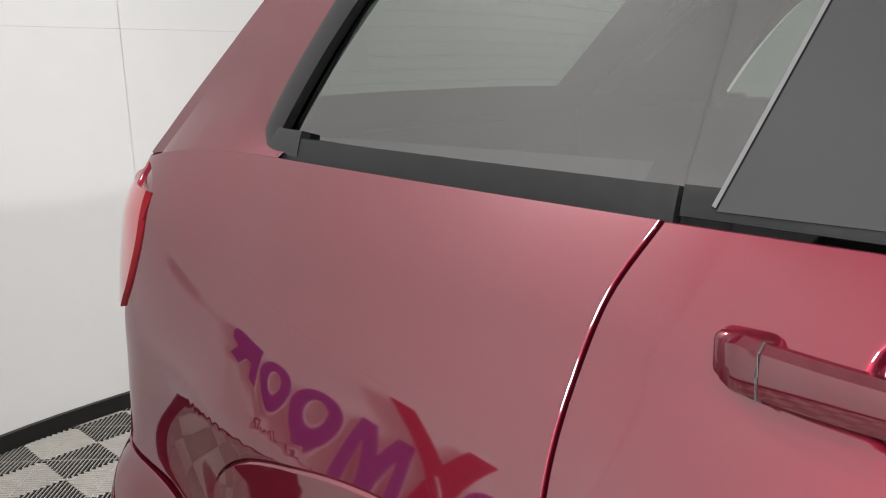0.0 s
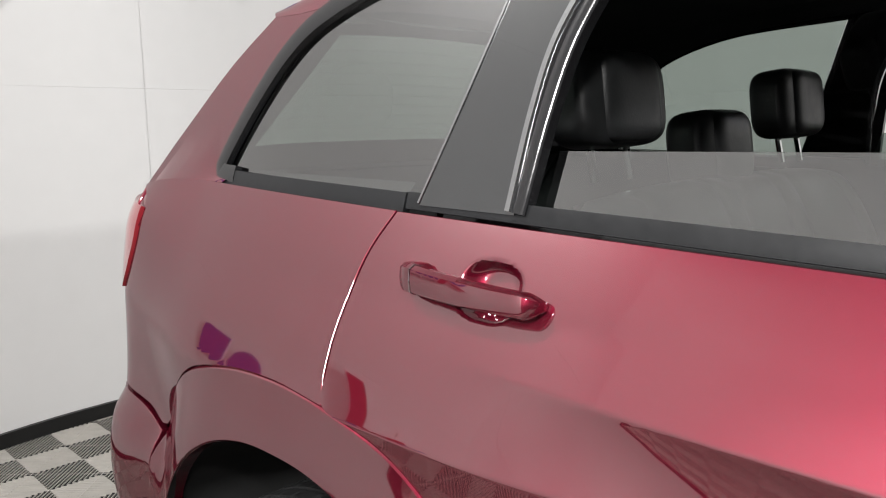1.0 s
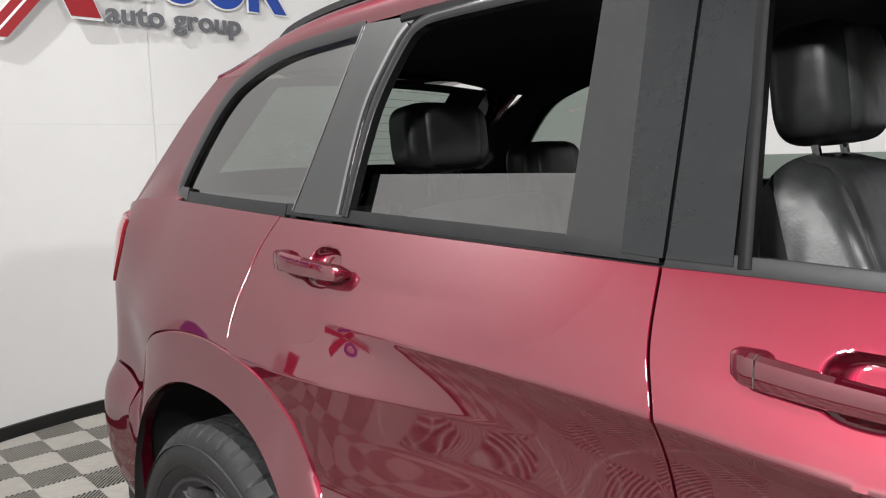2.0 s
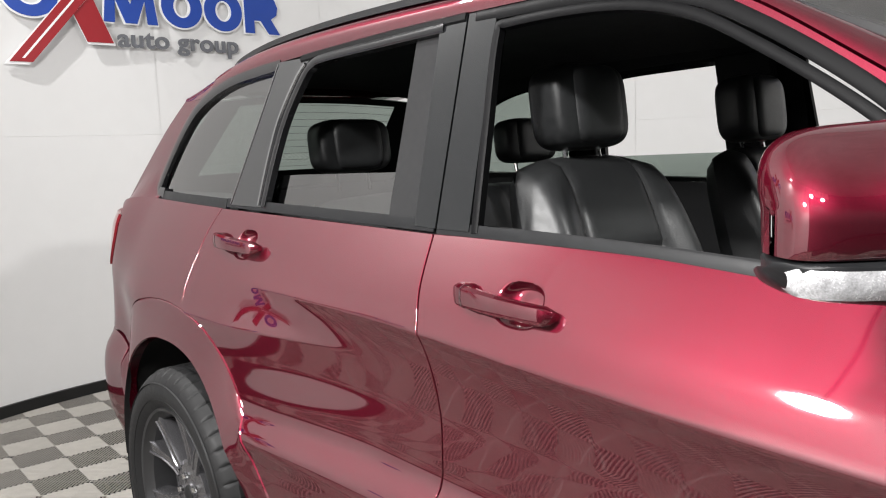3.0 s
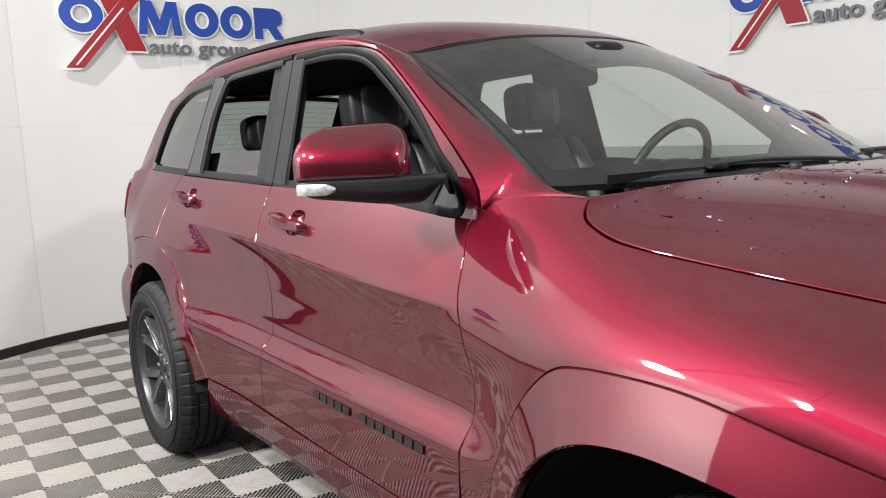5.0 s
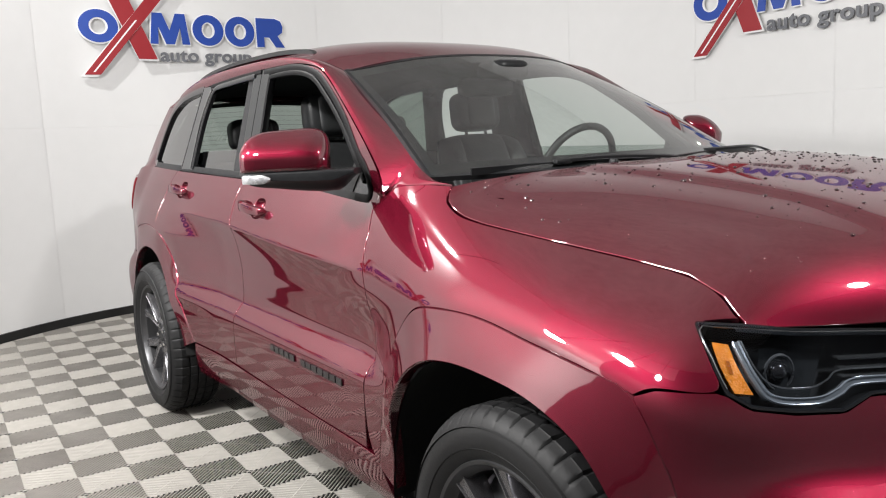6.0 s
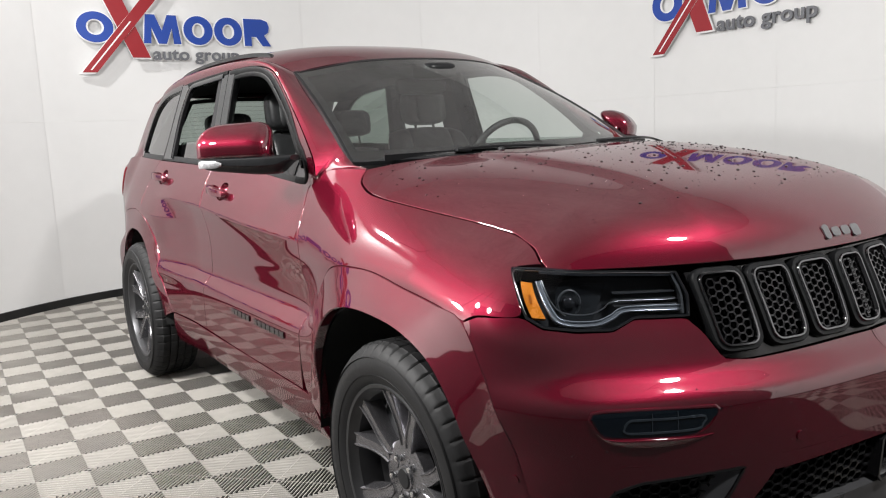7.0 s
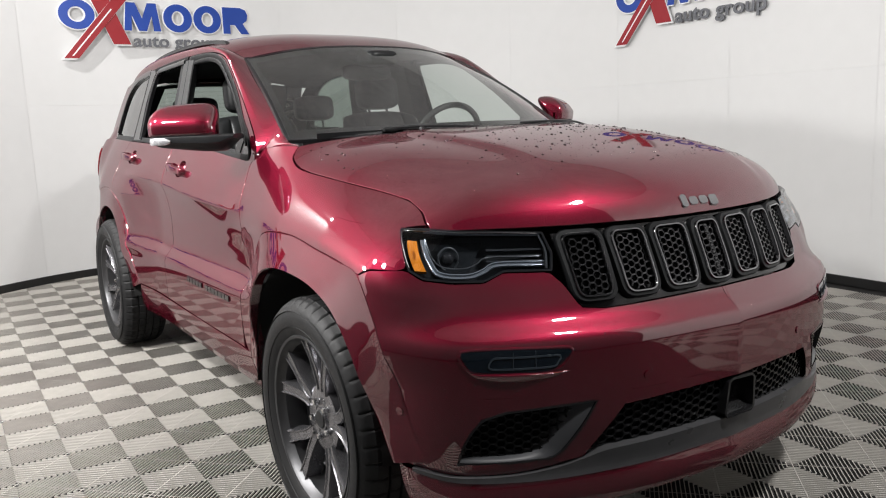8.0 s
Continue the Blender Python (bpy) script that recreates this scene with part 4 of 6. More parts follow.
def headlight(sgn):
    k = np.array([1, sgn, 1.0])
    b = [(1.90, 0.914), (1.945, 0.893), (2.04, 0.883), (2.145, 0.880), (2.203, 0.903), (2.338, 0.898)]
    t = [(1.806, 1.011), (1.90, 1.010), (2.17, 1.002), (2.326, 0.993)]
    l, r = [(1.90, 0.914), (1.858, 0.966), (1.806, 1.011)], [(2.338, 0.898), (2.346, 0.94), (2.326, 0.990)]
    grid = coons(b, t, l, r, 30, 12, False)
    p = nose(grid)
    n = normals(p)
    lamp = part("headlight", Geo().grid((p - n * 0.05) * k), BLACK_TRIM, CAR, "headlight with clear lens and amber side reflector")
    ring = np.concatenate([p[:, 0], p[-1, 1:], p[-2::-1, -1], p[0, -2:0:-1]])
    nr = np.concatenate([n[:, 0], n[-1, 1:], n[-2::-1, -1], n[0, -2:0:-1]])
    part("bezel", Geo().sweep(ring * k, [(-0.003, -0.045), (0.003, -0.045), (0.003, 0.001), (-0.003, 0.001)], nr * k, closed=True), BLACK_GLOSS, lamp)
    lens = part("lens", Geo().grid((p + n * 0.002) * k), LENS, lamp)
    lens.visible_shadow = False
    low = [(1.893, 0.992), (1.92, 0.965), (1.95, 0.935), (1.985, 0.908), (2.04, 0.898), (2.11, 0.897), (2.15, 0.908), (2.19, 0.922), (2.328, 0.918)]
    q = resample(low, 60)
    pq = nose(q)
    nq = np.array([normals(nose(np.array([[(s, z), (s, z + 0.01)], [(s + 0.01, z), (s + 0.01, z + 0.01)]])))[0, 0] for s, z in q])
    part("light_guide", Geo().sweep((pq - nq * 0.014) * k, [(-0.007, -0.008), (0.007, -0.008), (0.007, 0.002), (0.005, 0.004), (0.003, 0.0), (-0.003, 0.0), (-0.005, 0.004), (-0.007, 0.002)], nq * k), SILVER, lamp)
    inner = resample([(1.922, 0.985), (1.945, 0.962), (1.967, 0.941), (1.998, 0.922), (2.045, 0.913), (2.105, 0.912), (2.14, 0.922), (2.175, 0.936), (2.322, 0.932)], 50)
    part("inner_guide", Geo().tube((nose(inner) - np.array([0.016, 0, 0])) * k, 0.0016, 6), DARK_CHROME, lamp)
    hi = resample([(1.90, 1.002), (2.15, 0.994), (2.32, 0.985)], 30)
    part("upper_trim", Geo().sweep((nose(hi) - np.array([0.012, 0, 0])) * k, [(-0.003, -0.02), (0.003, -0.02), (0.003, 0.004), (-0.003, 0.004)], np.array([0.8, -0.6, 0]) * k), DARK_CHROME, lamp)
    tip = resample([(2.318, 0.986), (2.333, 0.945), (2.329, 0.902)], 12)
    part("end_trim", Geo().sweep((nose(tip) - np.array([0.006, 0, 0])) * k, [(-0.0025, -0.02), (0.0025, -0.02), (0.0025, 0.003), (-0.0025, 0.003)], np.array([0.9, -0.4, 0]) * k), DARK_CHROME, lamp)
    am = nose(coons([(1.912, 0.915), (1.946, 0.912)], [(1.848, 0.988), (1.880, 0.985)], [(1.912, 0.915), (1.848, 0.988)], [(1.946, 0.912), (1.880, 0.985)], 5, 8, False))
    part("reflector", sheet(am, rim=0.02, lift=-0.006, gap=0) if sgn > 0 else sheet(am, rim=0.02, lift=-0.006, gap=0).mirrored(), AMBER, lamp, "amber side reflector")
    edge_line = resample([(1.897, 0.921), (1.858, 0.966), (1.815, 1.005), (1.835, 1.007), (1.92, 1.005), (2.17, 0.998), (2.31, 0.990)], 50)
    part("lens_rim", Geo().tube((nose(edge_line) + np.array([0.0015, -0.0015, 0])) * k, 0.0012, 6), DARK_CHROME, lamp)
    c = nose(np.array([[2.03, 0.933]]))[0] * k
    d = np.array([0.92, -0.38 * sgn, 0])
    part("projector", Geo().pillow(c - d * 0.036, (0.034, 0.034, 0.036), 1.0, 12, 18), BLACK_GLOSS, lamp)
    wall = coons([(1.975, 0.905), (2.10, 0.903)], [(1.955, 0.988), (2.15, 0.982)], [(1.975, 0.905), (1.955, 0.988)], [(2.10, 0.903), (2.15, 0.982)], 10, 6, False)
    part("projector_shroud", Geo().grid((nose(wall) - normals(nose(wall)) * 0.036) * k), PILLAR, lamp)
    path = [c - d * 0.030 + np.array([0.026 * math.sin(a) * 0.4, 0.026 * math.sin(a) * 0.9, 0.030 * math.cos(a)]) for a in np.linspace(0, 2 * math.pi, 20, endpoint=False)]
    part("projector_ring", Geo().tube(path, 0.0028, 6, True), GREY_TRIM, lamp)
    cell = nose(coons([(1.897, 0.943), (1.904, 0.942)], [(1.884, 0.962), (1.891, 0.961)], [(1.897, 0.943), (1.884, 0.962)], [(1.904, 0.942), (1.891, 0.961)], 4, 4, False))
    part("reflector_cell", Geo().grid((cell - normals(cell) * 0.0045) * k), AMBER_DARK, lamp)
    for z in (0.925, 0.937, 0.952):
        q = resample([(2.17, z), (2.33, z - 0.004)], 16)
        part("fin", Geo().sweep((nose(q) - np.array([0.02, 0, 0])) * k, [(-0.0015, -0.012), (0.0015, -0.012), (0.0015, 0.004), (-0.0015, 0.004)], np.array([0.9, -0.4, 0]) * k), DARK_CHROME, lamp)


headlight(1)
headlight(-1)

# hood
gap_line = side_body(np.array([(x + 0.0016, z + 0.0012) for x, z in HOOD_GAP[:-1]] + [(1.902, 1.013)]))
even = np.concatenate([np.linspace(0, 0.93, 22), np.linspace(0.94, 1, 12)])
rows = np.concatenate([np.linspace(0, 0.10, 8), np.linspace(0.13, 0.93, 20), np.linspace(0.94, 1, 12)])
edge = resample(gap_line, rows, False)
edge = np.vstack([edge, [body(np.array([s]), np.array([1.004]))[0] for s in (1.904,)]])
CREST = [(1.17, 1.252), (1.4, 1.243), (1.65, 1.216), (1.85, 1.182), (2.0, 1.145), (2.09, 1.105), (2.145, 1.065), (2.172, 1.028), (2.178, 1.003)]
crest = resample(CREST, np.append(np.interp(rows, even, np.arange(34)) / 34, 1.0))
w = np.concatenate([np.linspace(0, 1, 25), [0.985, 0.51, 0.53, 0.55, 0.57]])
w = np.sort(w)
w = np.concatenate([-w[::-1][:-1], w])
a = np.abs(w)
bulge = 0.012 * (1 - sstep(0.50, 0.585, a))[None] * np.clip(np.minimum(np.arange(len(edge)) / 6, (len(edge) - 1 - np.arange(len(edge))) / 8), 0, 1)[:, None]
hx = crest[:, 0, None] + (edge[:, 0] - crest[:, 0])[:, None] * a[None] ** 2.3
hy = edge[:, 1, None] * -w[None]
hz = crest[:, 1, None] - (crest[:, 1] - edge[:, 2])[:, None] * a[None] ** 4.5 + bulge
HOOD = np.stack([hx, -hy, hz], -1)
hood = part("hood", sheet(HOOD, rim=0.02), RED, CAR, "red hood beaded with water drops")

for sy in (-0.30, 0.30):
    i = int(np.argmin(np.abs(HOOD[4, :, 1] - sy)))
    q = HOOD[4, i]
    part("washer_nozzle", Geo().pillow(q + np.array([0, 0, 0.002]), (0.030, 0.018, 0.022), 0.8, 8, 14), BLACK_TRIM, hood)

# windscreen, roof and pillars
WS_B, WS_T = (0.848, -0.668, 1.238), (0.171, -0.563, 1.592)
ROOF_EDGE = [WS_T, (0.0, -0.575, 1.645), (-0.25, -0.582, 1.682), (-0.8, -0.588, 1.700), (-1.3, -0.583, 1.692), (-1.65, -0.568, 1.652), (-1.93, -0.55, 1.59)]
ROOF_MID = [(0.30, 0, 1.642), (0.17, 0, 1.685), (0.0, 0, 1.722), (-0.3, 0, 1.758), (-0.8, 0, 1.772), (-1.3, 0, 1.762), (-1.75, 0, 1.718), (-2.08, 0, 1.652)]
w = np.linspace(-1, 1, 41)
re, rm = resample(ROOF_EDGE, 50), resample(ROOF_MID, 50)
a = np.abs(w)[None]
rz = rm[:, 2, None] - (rm[:, 2] - re[:, 2])[:, None] * a ** 3.2
ROOF = np.stack([rm[:, 0, None] + (re[:, 0] - rm[:, 0])[:, None] * a ** 2, re[:, 1, None] * -w[None], rz], -1)
part("roof", sheet(ROOF, rim=0.02, gap=0.0), RED, CAR)
part("headliner", Geo().grid(ROOF[1:-1] * np.array([1, 0.97, 1]) - np.array([0, 0, 0.035])), CLOTH, CAR)
wb = [WS_B, (1.01, -0.45, 1.243), (1.10, 0, 1.246), (1.01, 0.45, 1.243), (0.848, 0.668, 1.238)]
wt = [WS_T, (0.27, -0.3, 1.632), (0.302, 0, 1.641), (0.27, 0.3, 1.632), (0.171, 0.563, 1.592)]
lb, lt = resample(wb, 40), resample(wt, 40)
v = np.linspace(0, 1, 24)[None, :, None]
WS = lb[:, None] * (1 - v) + lt[:, None] * v
WS += np.array([0.35, 0, 0.9]) * (0.018 * np.sin(math.pi * v))
ws = part("windscreen", Geo().grid(WS), GLASS, CAR, "clear windscreen reflecting the white wall")
ws.visible_shadow = False
ring = np.concatenate([WS[:, 0], WS[-1, 1:], WS[-2::-1, -1], WS[0, -2:0:-1]])
part("windscreen_seal", Geo().sweep(ring, [(-0.008, -0.012), (0.008, -0.012), (0.007, 0.002), (-0.007, 0.002)], (0.5, 0, 0.86), closed=True), BLACK_TRIM, CAR)
band = WS[:, -2:] - np.array([0.004, 0, 0.008])
part("frit_band", Geo().grid(np.stack([lb * (1 - k) + lt * k + np.array([0.35, 0, 0.9]) * (0.018 * math.sin(math.pi * k) - 0.003) for k in (0.0, 0.03, 0.06, 0.085)], 1)), FRAME_BLACK, ws)
for row in (WS[:2], WS[-2:], WS[1:-1, -3:]):
    part("frit_band", Geo().grid(row - np.array([0.0012, 0, 0.003])), FRAME_BLACK, ws)
part("sunshade_band", Geo().grid(band), CLOTH, CAR)

FRAME = [(0.702, 1.19), (0.69, 1.226), (0.655, 1.262), (0.525, 1.356), (0.365, 1.463), (0.185, 1.576), (0.075, 1.618), (-0.12, 1.645), (-0.41, 1.652), (-0.75, 1.648), (-1.07, 1.640), (-1.35, 1.626), (-1.55, 1.600), (-1.64, 1.578)]
fr = resample(FRAME, 60)
pf = window(fr)
A_FOOT = tuple(np.array(WS_B) + 0.15 * (np.array(WS_T) - np.array(WS_B)) + np.array([0.004, -0.004, 0.0]))
hi_line = np.vstack([resample([A_FOOT, (0.51, -0.622, 1.42), WS_T], 26), resample(ROOF_EDGE, 34)[1:-5]])
hl = resample(hi_line, 60, False)
v = np.array([0, 0.04, 0.15, 0.3, 0.5, 0.7, 0.85, 0.96, 1.0])[None, :, None]
rail = pf[:, None] * (1 - v) + hl[:, None] * v
bow = np.array([0, -0.016, 0.012]) * np.sin(math.pi * v) * np.clip(np.arange(60) / 12, 0, 1)[:, None, None]
both("cant_rail", sheet(rail + bow, rim=0.02, gap=0.0006), RED)

lo_edge = side_body(resample(HOOD_LINE[:7], 14))
lo_edge[0] = pf[0]
hi_edge = resample([A_FOOT, (0.79, -0.664, 1.266), (0.85, -0.674, 1.240), (0.91, -0.683, 1.227), tuple(lo_edge[-1] + np.array([0.001, 0.003, 0.003]))], 14)
v = np.array([-0.03, 0, 0.05, 0.2, 0.4, 0.6, 0.8, 0.95, 1.0])[None, :, None]
both("fender_top", sheet(lo_edge[:, None] * (1 - v) + hi_edge[:, None] * v + np.array([0, -0.002, 0.003]) * np.sin(math.pi * np.clip(v, 0, 1)) + np.array([0, -0.0007, 0.0007]), rim=0.001, gap=0.0, sink=0.0004), RED, "", fenders)

# rear corner of the greenhouse
DP = [(-2.36, 1.232), (-2.275, 1.30), (-2.15, 1.39), (-2.01, 1.49), (-1.86, 1.575)]
QG_BACK = [(-2.02, 1.262), (-1.985, 1.29), (-1.91, 1.40), (-1.81, 1.508), (-1.64, 1.578)]
b = [(-2.36, 1.232), (-2.2, 1.25), (-2.02, 1.262)]
both("rear_pillar", sheet(window(coons(b, [(-1.86, 1.575), (-1.76, 1.572), (-1.64, 1.578)], DP, QG_BACK, 16, 24)), rim=0.02, gap=0.0005), RED)
sq = np.linspace(-2.355, -1.955, 24)
zq = np.interp(sq, [-2.36, -2.2, -2.05, -1.99], [1.232, 1.252, 1.256, 1.255])
wide = 1 - 0.92 * sstep(-2.14, -1.97, sq)
q0, q1 = side_body(np.stack([sq, zq - 0.10 * wide], -1)), side_body(np.stack([sq, zq - 0.03 * wide], -1))
lean = np.linspace(1.2, 0.6, 24)
p2, p3 = (window(np.stack([q1[:, 0] + d * wide * lean, zq + d * wide], -1)) for d in (0.03, 0.11))
v = np.linspace(0, 1, 14)[None, :, None]
blend = q0[:, None] * (1 - v) ** 3 + 3 * q1[:, None] * v * (1 - v) ** 2 + 3 * p2[:, None] * v ** 2 * (1 - v) + p3[:, None] * v ** 3
both("pillar_foot", Geo().grid(blend + np.array([0, -0.0006, 0.0004]) * np.sin(math.pi * v)), RED, "", quarters)
top_r = resample(ROOF_EDGE, 34)[-6:]
low_r = window(resample([(-1.64, 1.578), (-1.76, 1.572), (-1.86, 1.575)], 6))
v = np.linspace(0, 1, 7)[None, :, None]
both("rear_rail", sheet(low_r[:, None] * (1 - v) + top_r[:, None] * v + np.array([0, -0.01, 0.008]) * np.sin(math.pi * v), rim=0.01, gap=0.0004), RED)

# side glass and black trim
def pane(name, b, t, l, r, mat, label="", lift=-0.012, parent=None):
    g = sheet(window(coons(b, t, l, r, 20, 16)), rim=0.004, lift=lift, gap=0, sink=0)
    for ob in both(name, g, mat, label, parent):
        ob.visible_shadow = False


def trim(name, path, width, height, mat, closed=False, lift=0.0, label="", n=60, parent=None):
    q = resample(path, n)
    p = window(q) + np.array([0, -lift, 0])
    h = height
    sec = [(-width / 2, -0.012), (width / 2, -0.012), (width / 2, h * 0.6), (width * 0.3, h), (-width * 0.3, h), (-width / 2, h * 0.6)]
    return both(name, Geo().sweep(p, sec, (0, -1, 0.25), closed), mat, label, parent)


pane("quarter_glass", belt_line(-1.99, -1.352, 0.022, 8), [(-1.70, 1.545), (-1.5, 1.600), (-1.212, 1.618)], [(-1.955, 1.281), (-1.87, 1.395), (-1.78, 1.49), (-1.70, 1.545)], [(-1.345, 1.258), (-1.212, 1.618)], PRIVACY, "dark tinted quarter glass")
pane("rear_door_glass", belt_line(-1.17, -0.49, 0.015, 6), [(-1.13, 1.333), (-0.8, 1.337), (-0.50, 1.340)], [(-1.17, 1.246), (-1.13, 1.333)], [(-0.49, 1.23), (-0.50, 1.340)], PRIVACY, "tinted rear door window wound half down", -0.022, rear_doors)
trim("belt_moulding", belt_line(-2.005, -1.383, 0.010), 0.031, 0.0015, BLACK_TRIM)
trim("belt_moulding", belt_line(-1.378, -0.44, 0.014), 0.026, 0.002, BLACK_TRIM, parent=rear_doors)
trim("belt_moulding", belt_line(-0.43, 0.60, 0.010), 0.026, 0.002, BLACK_TRIM, parent=front_doors)
trim("quarter_glass_trim", [(-1.91, 1.270), (-1.965, 1.274), (-1.975, 1.292), (-1.895, 1.40), (-1.79, 1.505), (-1.68, 1.565), (-1.5, 1.610), (-1.25, 1.628), (-1.20, 1.630)], 0.034, 0.003, BLACK_GLOSS, n=90)
trim("quarter_glass_strip", [(-1.349, 1.248), (-1.282, 1.42), (-1.203, 1.630)], 0.006, 0.006, BRIGHT, n=20, parent=rear_doors)
both("rear_door_pillar", sheet(window(coons([(-1.347, 1.245), (-1.165, 1.240)], [(-1.200, 1.634), (-1.03, 1.63)], [(-1.347, 1.245), (-1.200, 1.634)], [(-1.165, 1.243), (-1.158, 1.38), (-1.138, 1.48), (-1.085, 1.58), (-1.03, 1.63)], 10, 20)), rim=0.02, lift=0.004, gap=0), FIXED_GLASS, "fixed dark glass pane", rear_doors)
both("rear_door_pillar", sheet(window(coons([(-0.50, 1.225), (-0.434, 1.222)], [(-0.520, 1.645), (-0.438, 1.648)], [(-0.50, 1.225), (-0.520, 1.645)], [(-0.434, 1.222), (-0.438, 1.648)], 10, 20)), rim=0.03, lift=0.004, gap=0), PILLAR, "", rear_doors)
both("front_door_pillar", sheet(window(coons([(-0.428, 1.222), (-0.335, 1.22)], [(-0.432, 1.648), (-0.352, 1.646)], [(-0.428, 1.222), (-0.432, 1.648)], [(-0.335, 1.22), (-0.352, 1.646)], 10, 20)), rim=0.03, lift=0.004, gap=0), PILLAR, "", front_doors)
trim("rear_window_frame", [(-1.158, 1.245), (-1.14, 1.38), (-1.115, 1.48), (-1.06, 1.58), (-1.02, 1.612), (-0.95, 1.622), (-0.7, 1.628), (-0.505, 1.632)], 0.024, 0.009, BLACK_GLOSS, parent=rear_doors)
trim("window_strip", [(-1.172, 1.247), (-1.160, 1.38), (-1.138, 1.48), (-1.082, 1.58), (-1.05, 1.612)], 0.013, 0.012, DARK_CHROME, n=24, parent=rear_doors)
trim("front_window_frame", [(-0.320, 1.218), (-0.334, 1.40), (-0.346, 1.595), (-0.315, 1.614), (-0.1, 1.610), (0.06, 1.580), (0.19, 1.515), (0.352, 1.412), (0.495, 1.298), (0.585, 1.225)], 0.018, 0.005, FRAME_BLACK, n=110, parent=front_doors)
trim("window_channel", [(-0.41, 1.638), (-0.12, 1.631), (0.07, 1.598), (0.19, 1.544), (0.36, 1.435), (0.506, 1.312), (0.565, 1.272), (0.606, 1.236), (0.624, 1.212), (0.631, 1.195), (0.626, 1.181), (0.608, 1.174), (0.54, 1.177)], 0.024, 0.005, FRAME_BLACK, n=120, parent=front_doors)
v = np.linspace(0, 1, 5)[None, :, None]
cut = resample([(-0.1, 1.641), (0.075, 1.614), (0.185, 1.572), (0.365, 1.459), (0.525, 1.352), (0.60, 1.297), (0.652, 1.256), (0.681, 1.225), (0.690, 1.19), (0.688, 1.166), (0.680, 1.148), (0.655, 1.132)], 60)
core = resample([(-0.12, 1.631), (0.07, 1.598), (0.19, 1.544), (0.36, 1.435), (0.506, 1.312), (0.565, 1.272), (0.606, 1.236), (0.624, 1.212), (0.631, 1.195), (0.626, 1.181), (0.61, 1.165), (0.60, 1.140)], 60)
both("door_frame", sheet(window(cut[:, None] * (1 - v) + core[:, None] * v), rim=0.02, lift=0.001, gap=0.001), RED, "", front_doors)
trim("drip_moulding", [(-1.08, 1.630), (-0.9, 1.636), (-0.7, 1.641), (-0.44, 1.643)], 0.02, 0.008, FRAME_BLACK, parent=rear_doors)
both("mirror_corner", sheet(window(coons([(0.44, 1.183), (0.499, 1.181)], [(0.50, 1.30), (0.551, 1.275)], [(0.44, 1.183), (0.50, 1.30)], [(0.499, 1.181), (0.551, 1.275)], 8, 8)), rim=0.02, lift=-0.004, gap=0), PILLAR, "", front_doors)
both("corner_glass", sheet(window(coons([(0.50, 1.181), (0.618, 1.184)], [(0.552, 1.275), (0.594, 1.242)], [(0.50, 1.181), (0.552, 1.275)], [(0.618, 1.184), (0.594, 1.242)], 8, 8)), rim=0.003, lift=-0.008, gap=0), CORNER_PANE, "small wet corner pane with the wall's reflection as grey colour", front_doors)

# far side front glass is up; rear screen


def far_pane(name, b, t, l, r, mat, parent):
    g = sheet(window(coons(b, t, l, r, 20, 16)), rim=0.004, lift=-0.015, gap=0, sink=0).mirrored()
    part(name, g, mat, parent).visible_shadow = False


far_pane("front_door_glass", belt_line(-0.33, 0.66, 0.01, 8), [(-0.33, 1.282), (0.1, 1.280), (0.56, 1.278)], [(-0.33, 1.22), (-0.33, 1.282)], [(0.66, 1.17), (0.56, 1.278)], GLASS, front_doors[1])
# tail: bumper, liftgate, rear screen, lamps
TB = [(-2.07, 0.33), (-2.3, 0.31), (-2.6, 0.30), (S_TAIL, 0.30)]
TT = [(-2.07, 0.725), (-2.2, 0.755), (-2.36, 0.76), (-2.7, 0.76), (S_TAIL, 0.76)]
part("rear_bumper", sheet(tail(coons([(2 * S_TAIL - s, z) for s, z in TB][:-1] + TB[::-1], [(2 * S_TAIL - s, z) for s, z in TT][:-1] + TT[::-1],
     [(2 * S_TAIL - TB[0][0], TB[0][1]), (2 * S_TAIL - TT[0][0], TT[0][1])], [TB[0], TT[0]], 70, 26)), rim=0.02), RED, CAR, "red rear bumper")
part("liftgate", sheet(tail(coons([(2 * S_TAIL + 2.375, 0.775), (S_TAIL, 0.775), (-2.375, 0.775)], [(2 * S_TAIL + 2.39, 1.235), (S_TAIL, 1.24), (-2.39, 1.235)], [(2 * S_TAIL + 2.375, 0.775), (2 * S_TAIL + 2.39, 1.235)], [(-2.375, 0.775), (-2.39, 1.235)], 60, 20)), rim=0.02), RED, CAR)
for ob in both("tail_lamp", sheet(tail(coons([(-2.70, 1.06), (-2.5, 1.04), (-2.31, 1.0)], [(-2.70, 1.19), (-2.45, 1.205), (-2.238, 1.19)], [(-2.70, 1.06), (-2.70, 1.19)], [(-2.31, 1.0), (-2.26, 1.05), (-2.23, 1.12), (-2.238, 1.19)], 20, 14)), rim=0.03, lift=0.006, gap=0.001), TAIL_RED, "red tail lamp wrapping the rear corner"):
    pass
sb = [(-2.37, -0.59, 1.245), (-2.42, -0.3, 1.25), (-2.43, 0, 1.25), (-2.42, 0.3, 1.25), (-2.37, 0.59, 1.245)]
st = [(-1.96, -0.48, 1.585), (-2.03, -0.25, 1.61), (-2.05, 0, 1.618), (-2.03, 0.25, 1.61), (-1.96, 0.48, 1.585)]
lb, lt2 = resample(sb, 30), resample(st, 30)
v = np.linspace(0, 1, 16)[None, :, None]
part("rear_screen", Geo().grid(lb[:, None] * (1 - v) + lt2[:, None] * v), PRIVACY, CAR, "dark tinted rear screen").visible_shadow = False
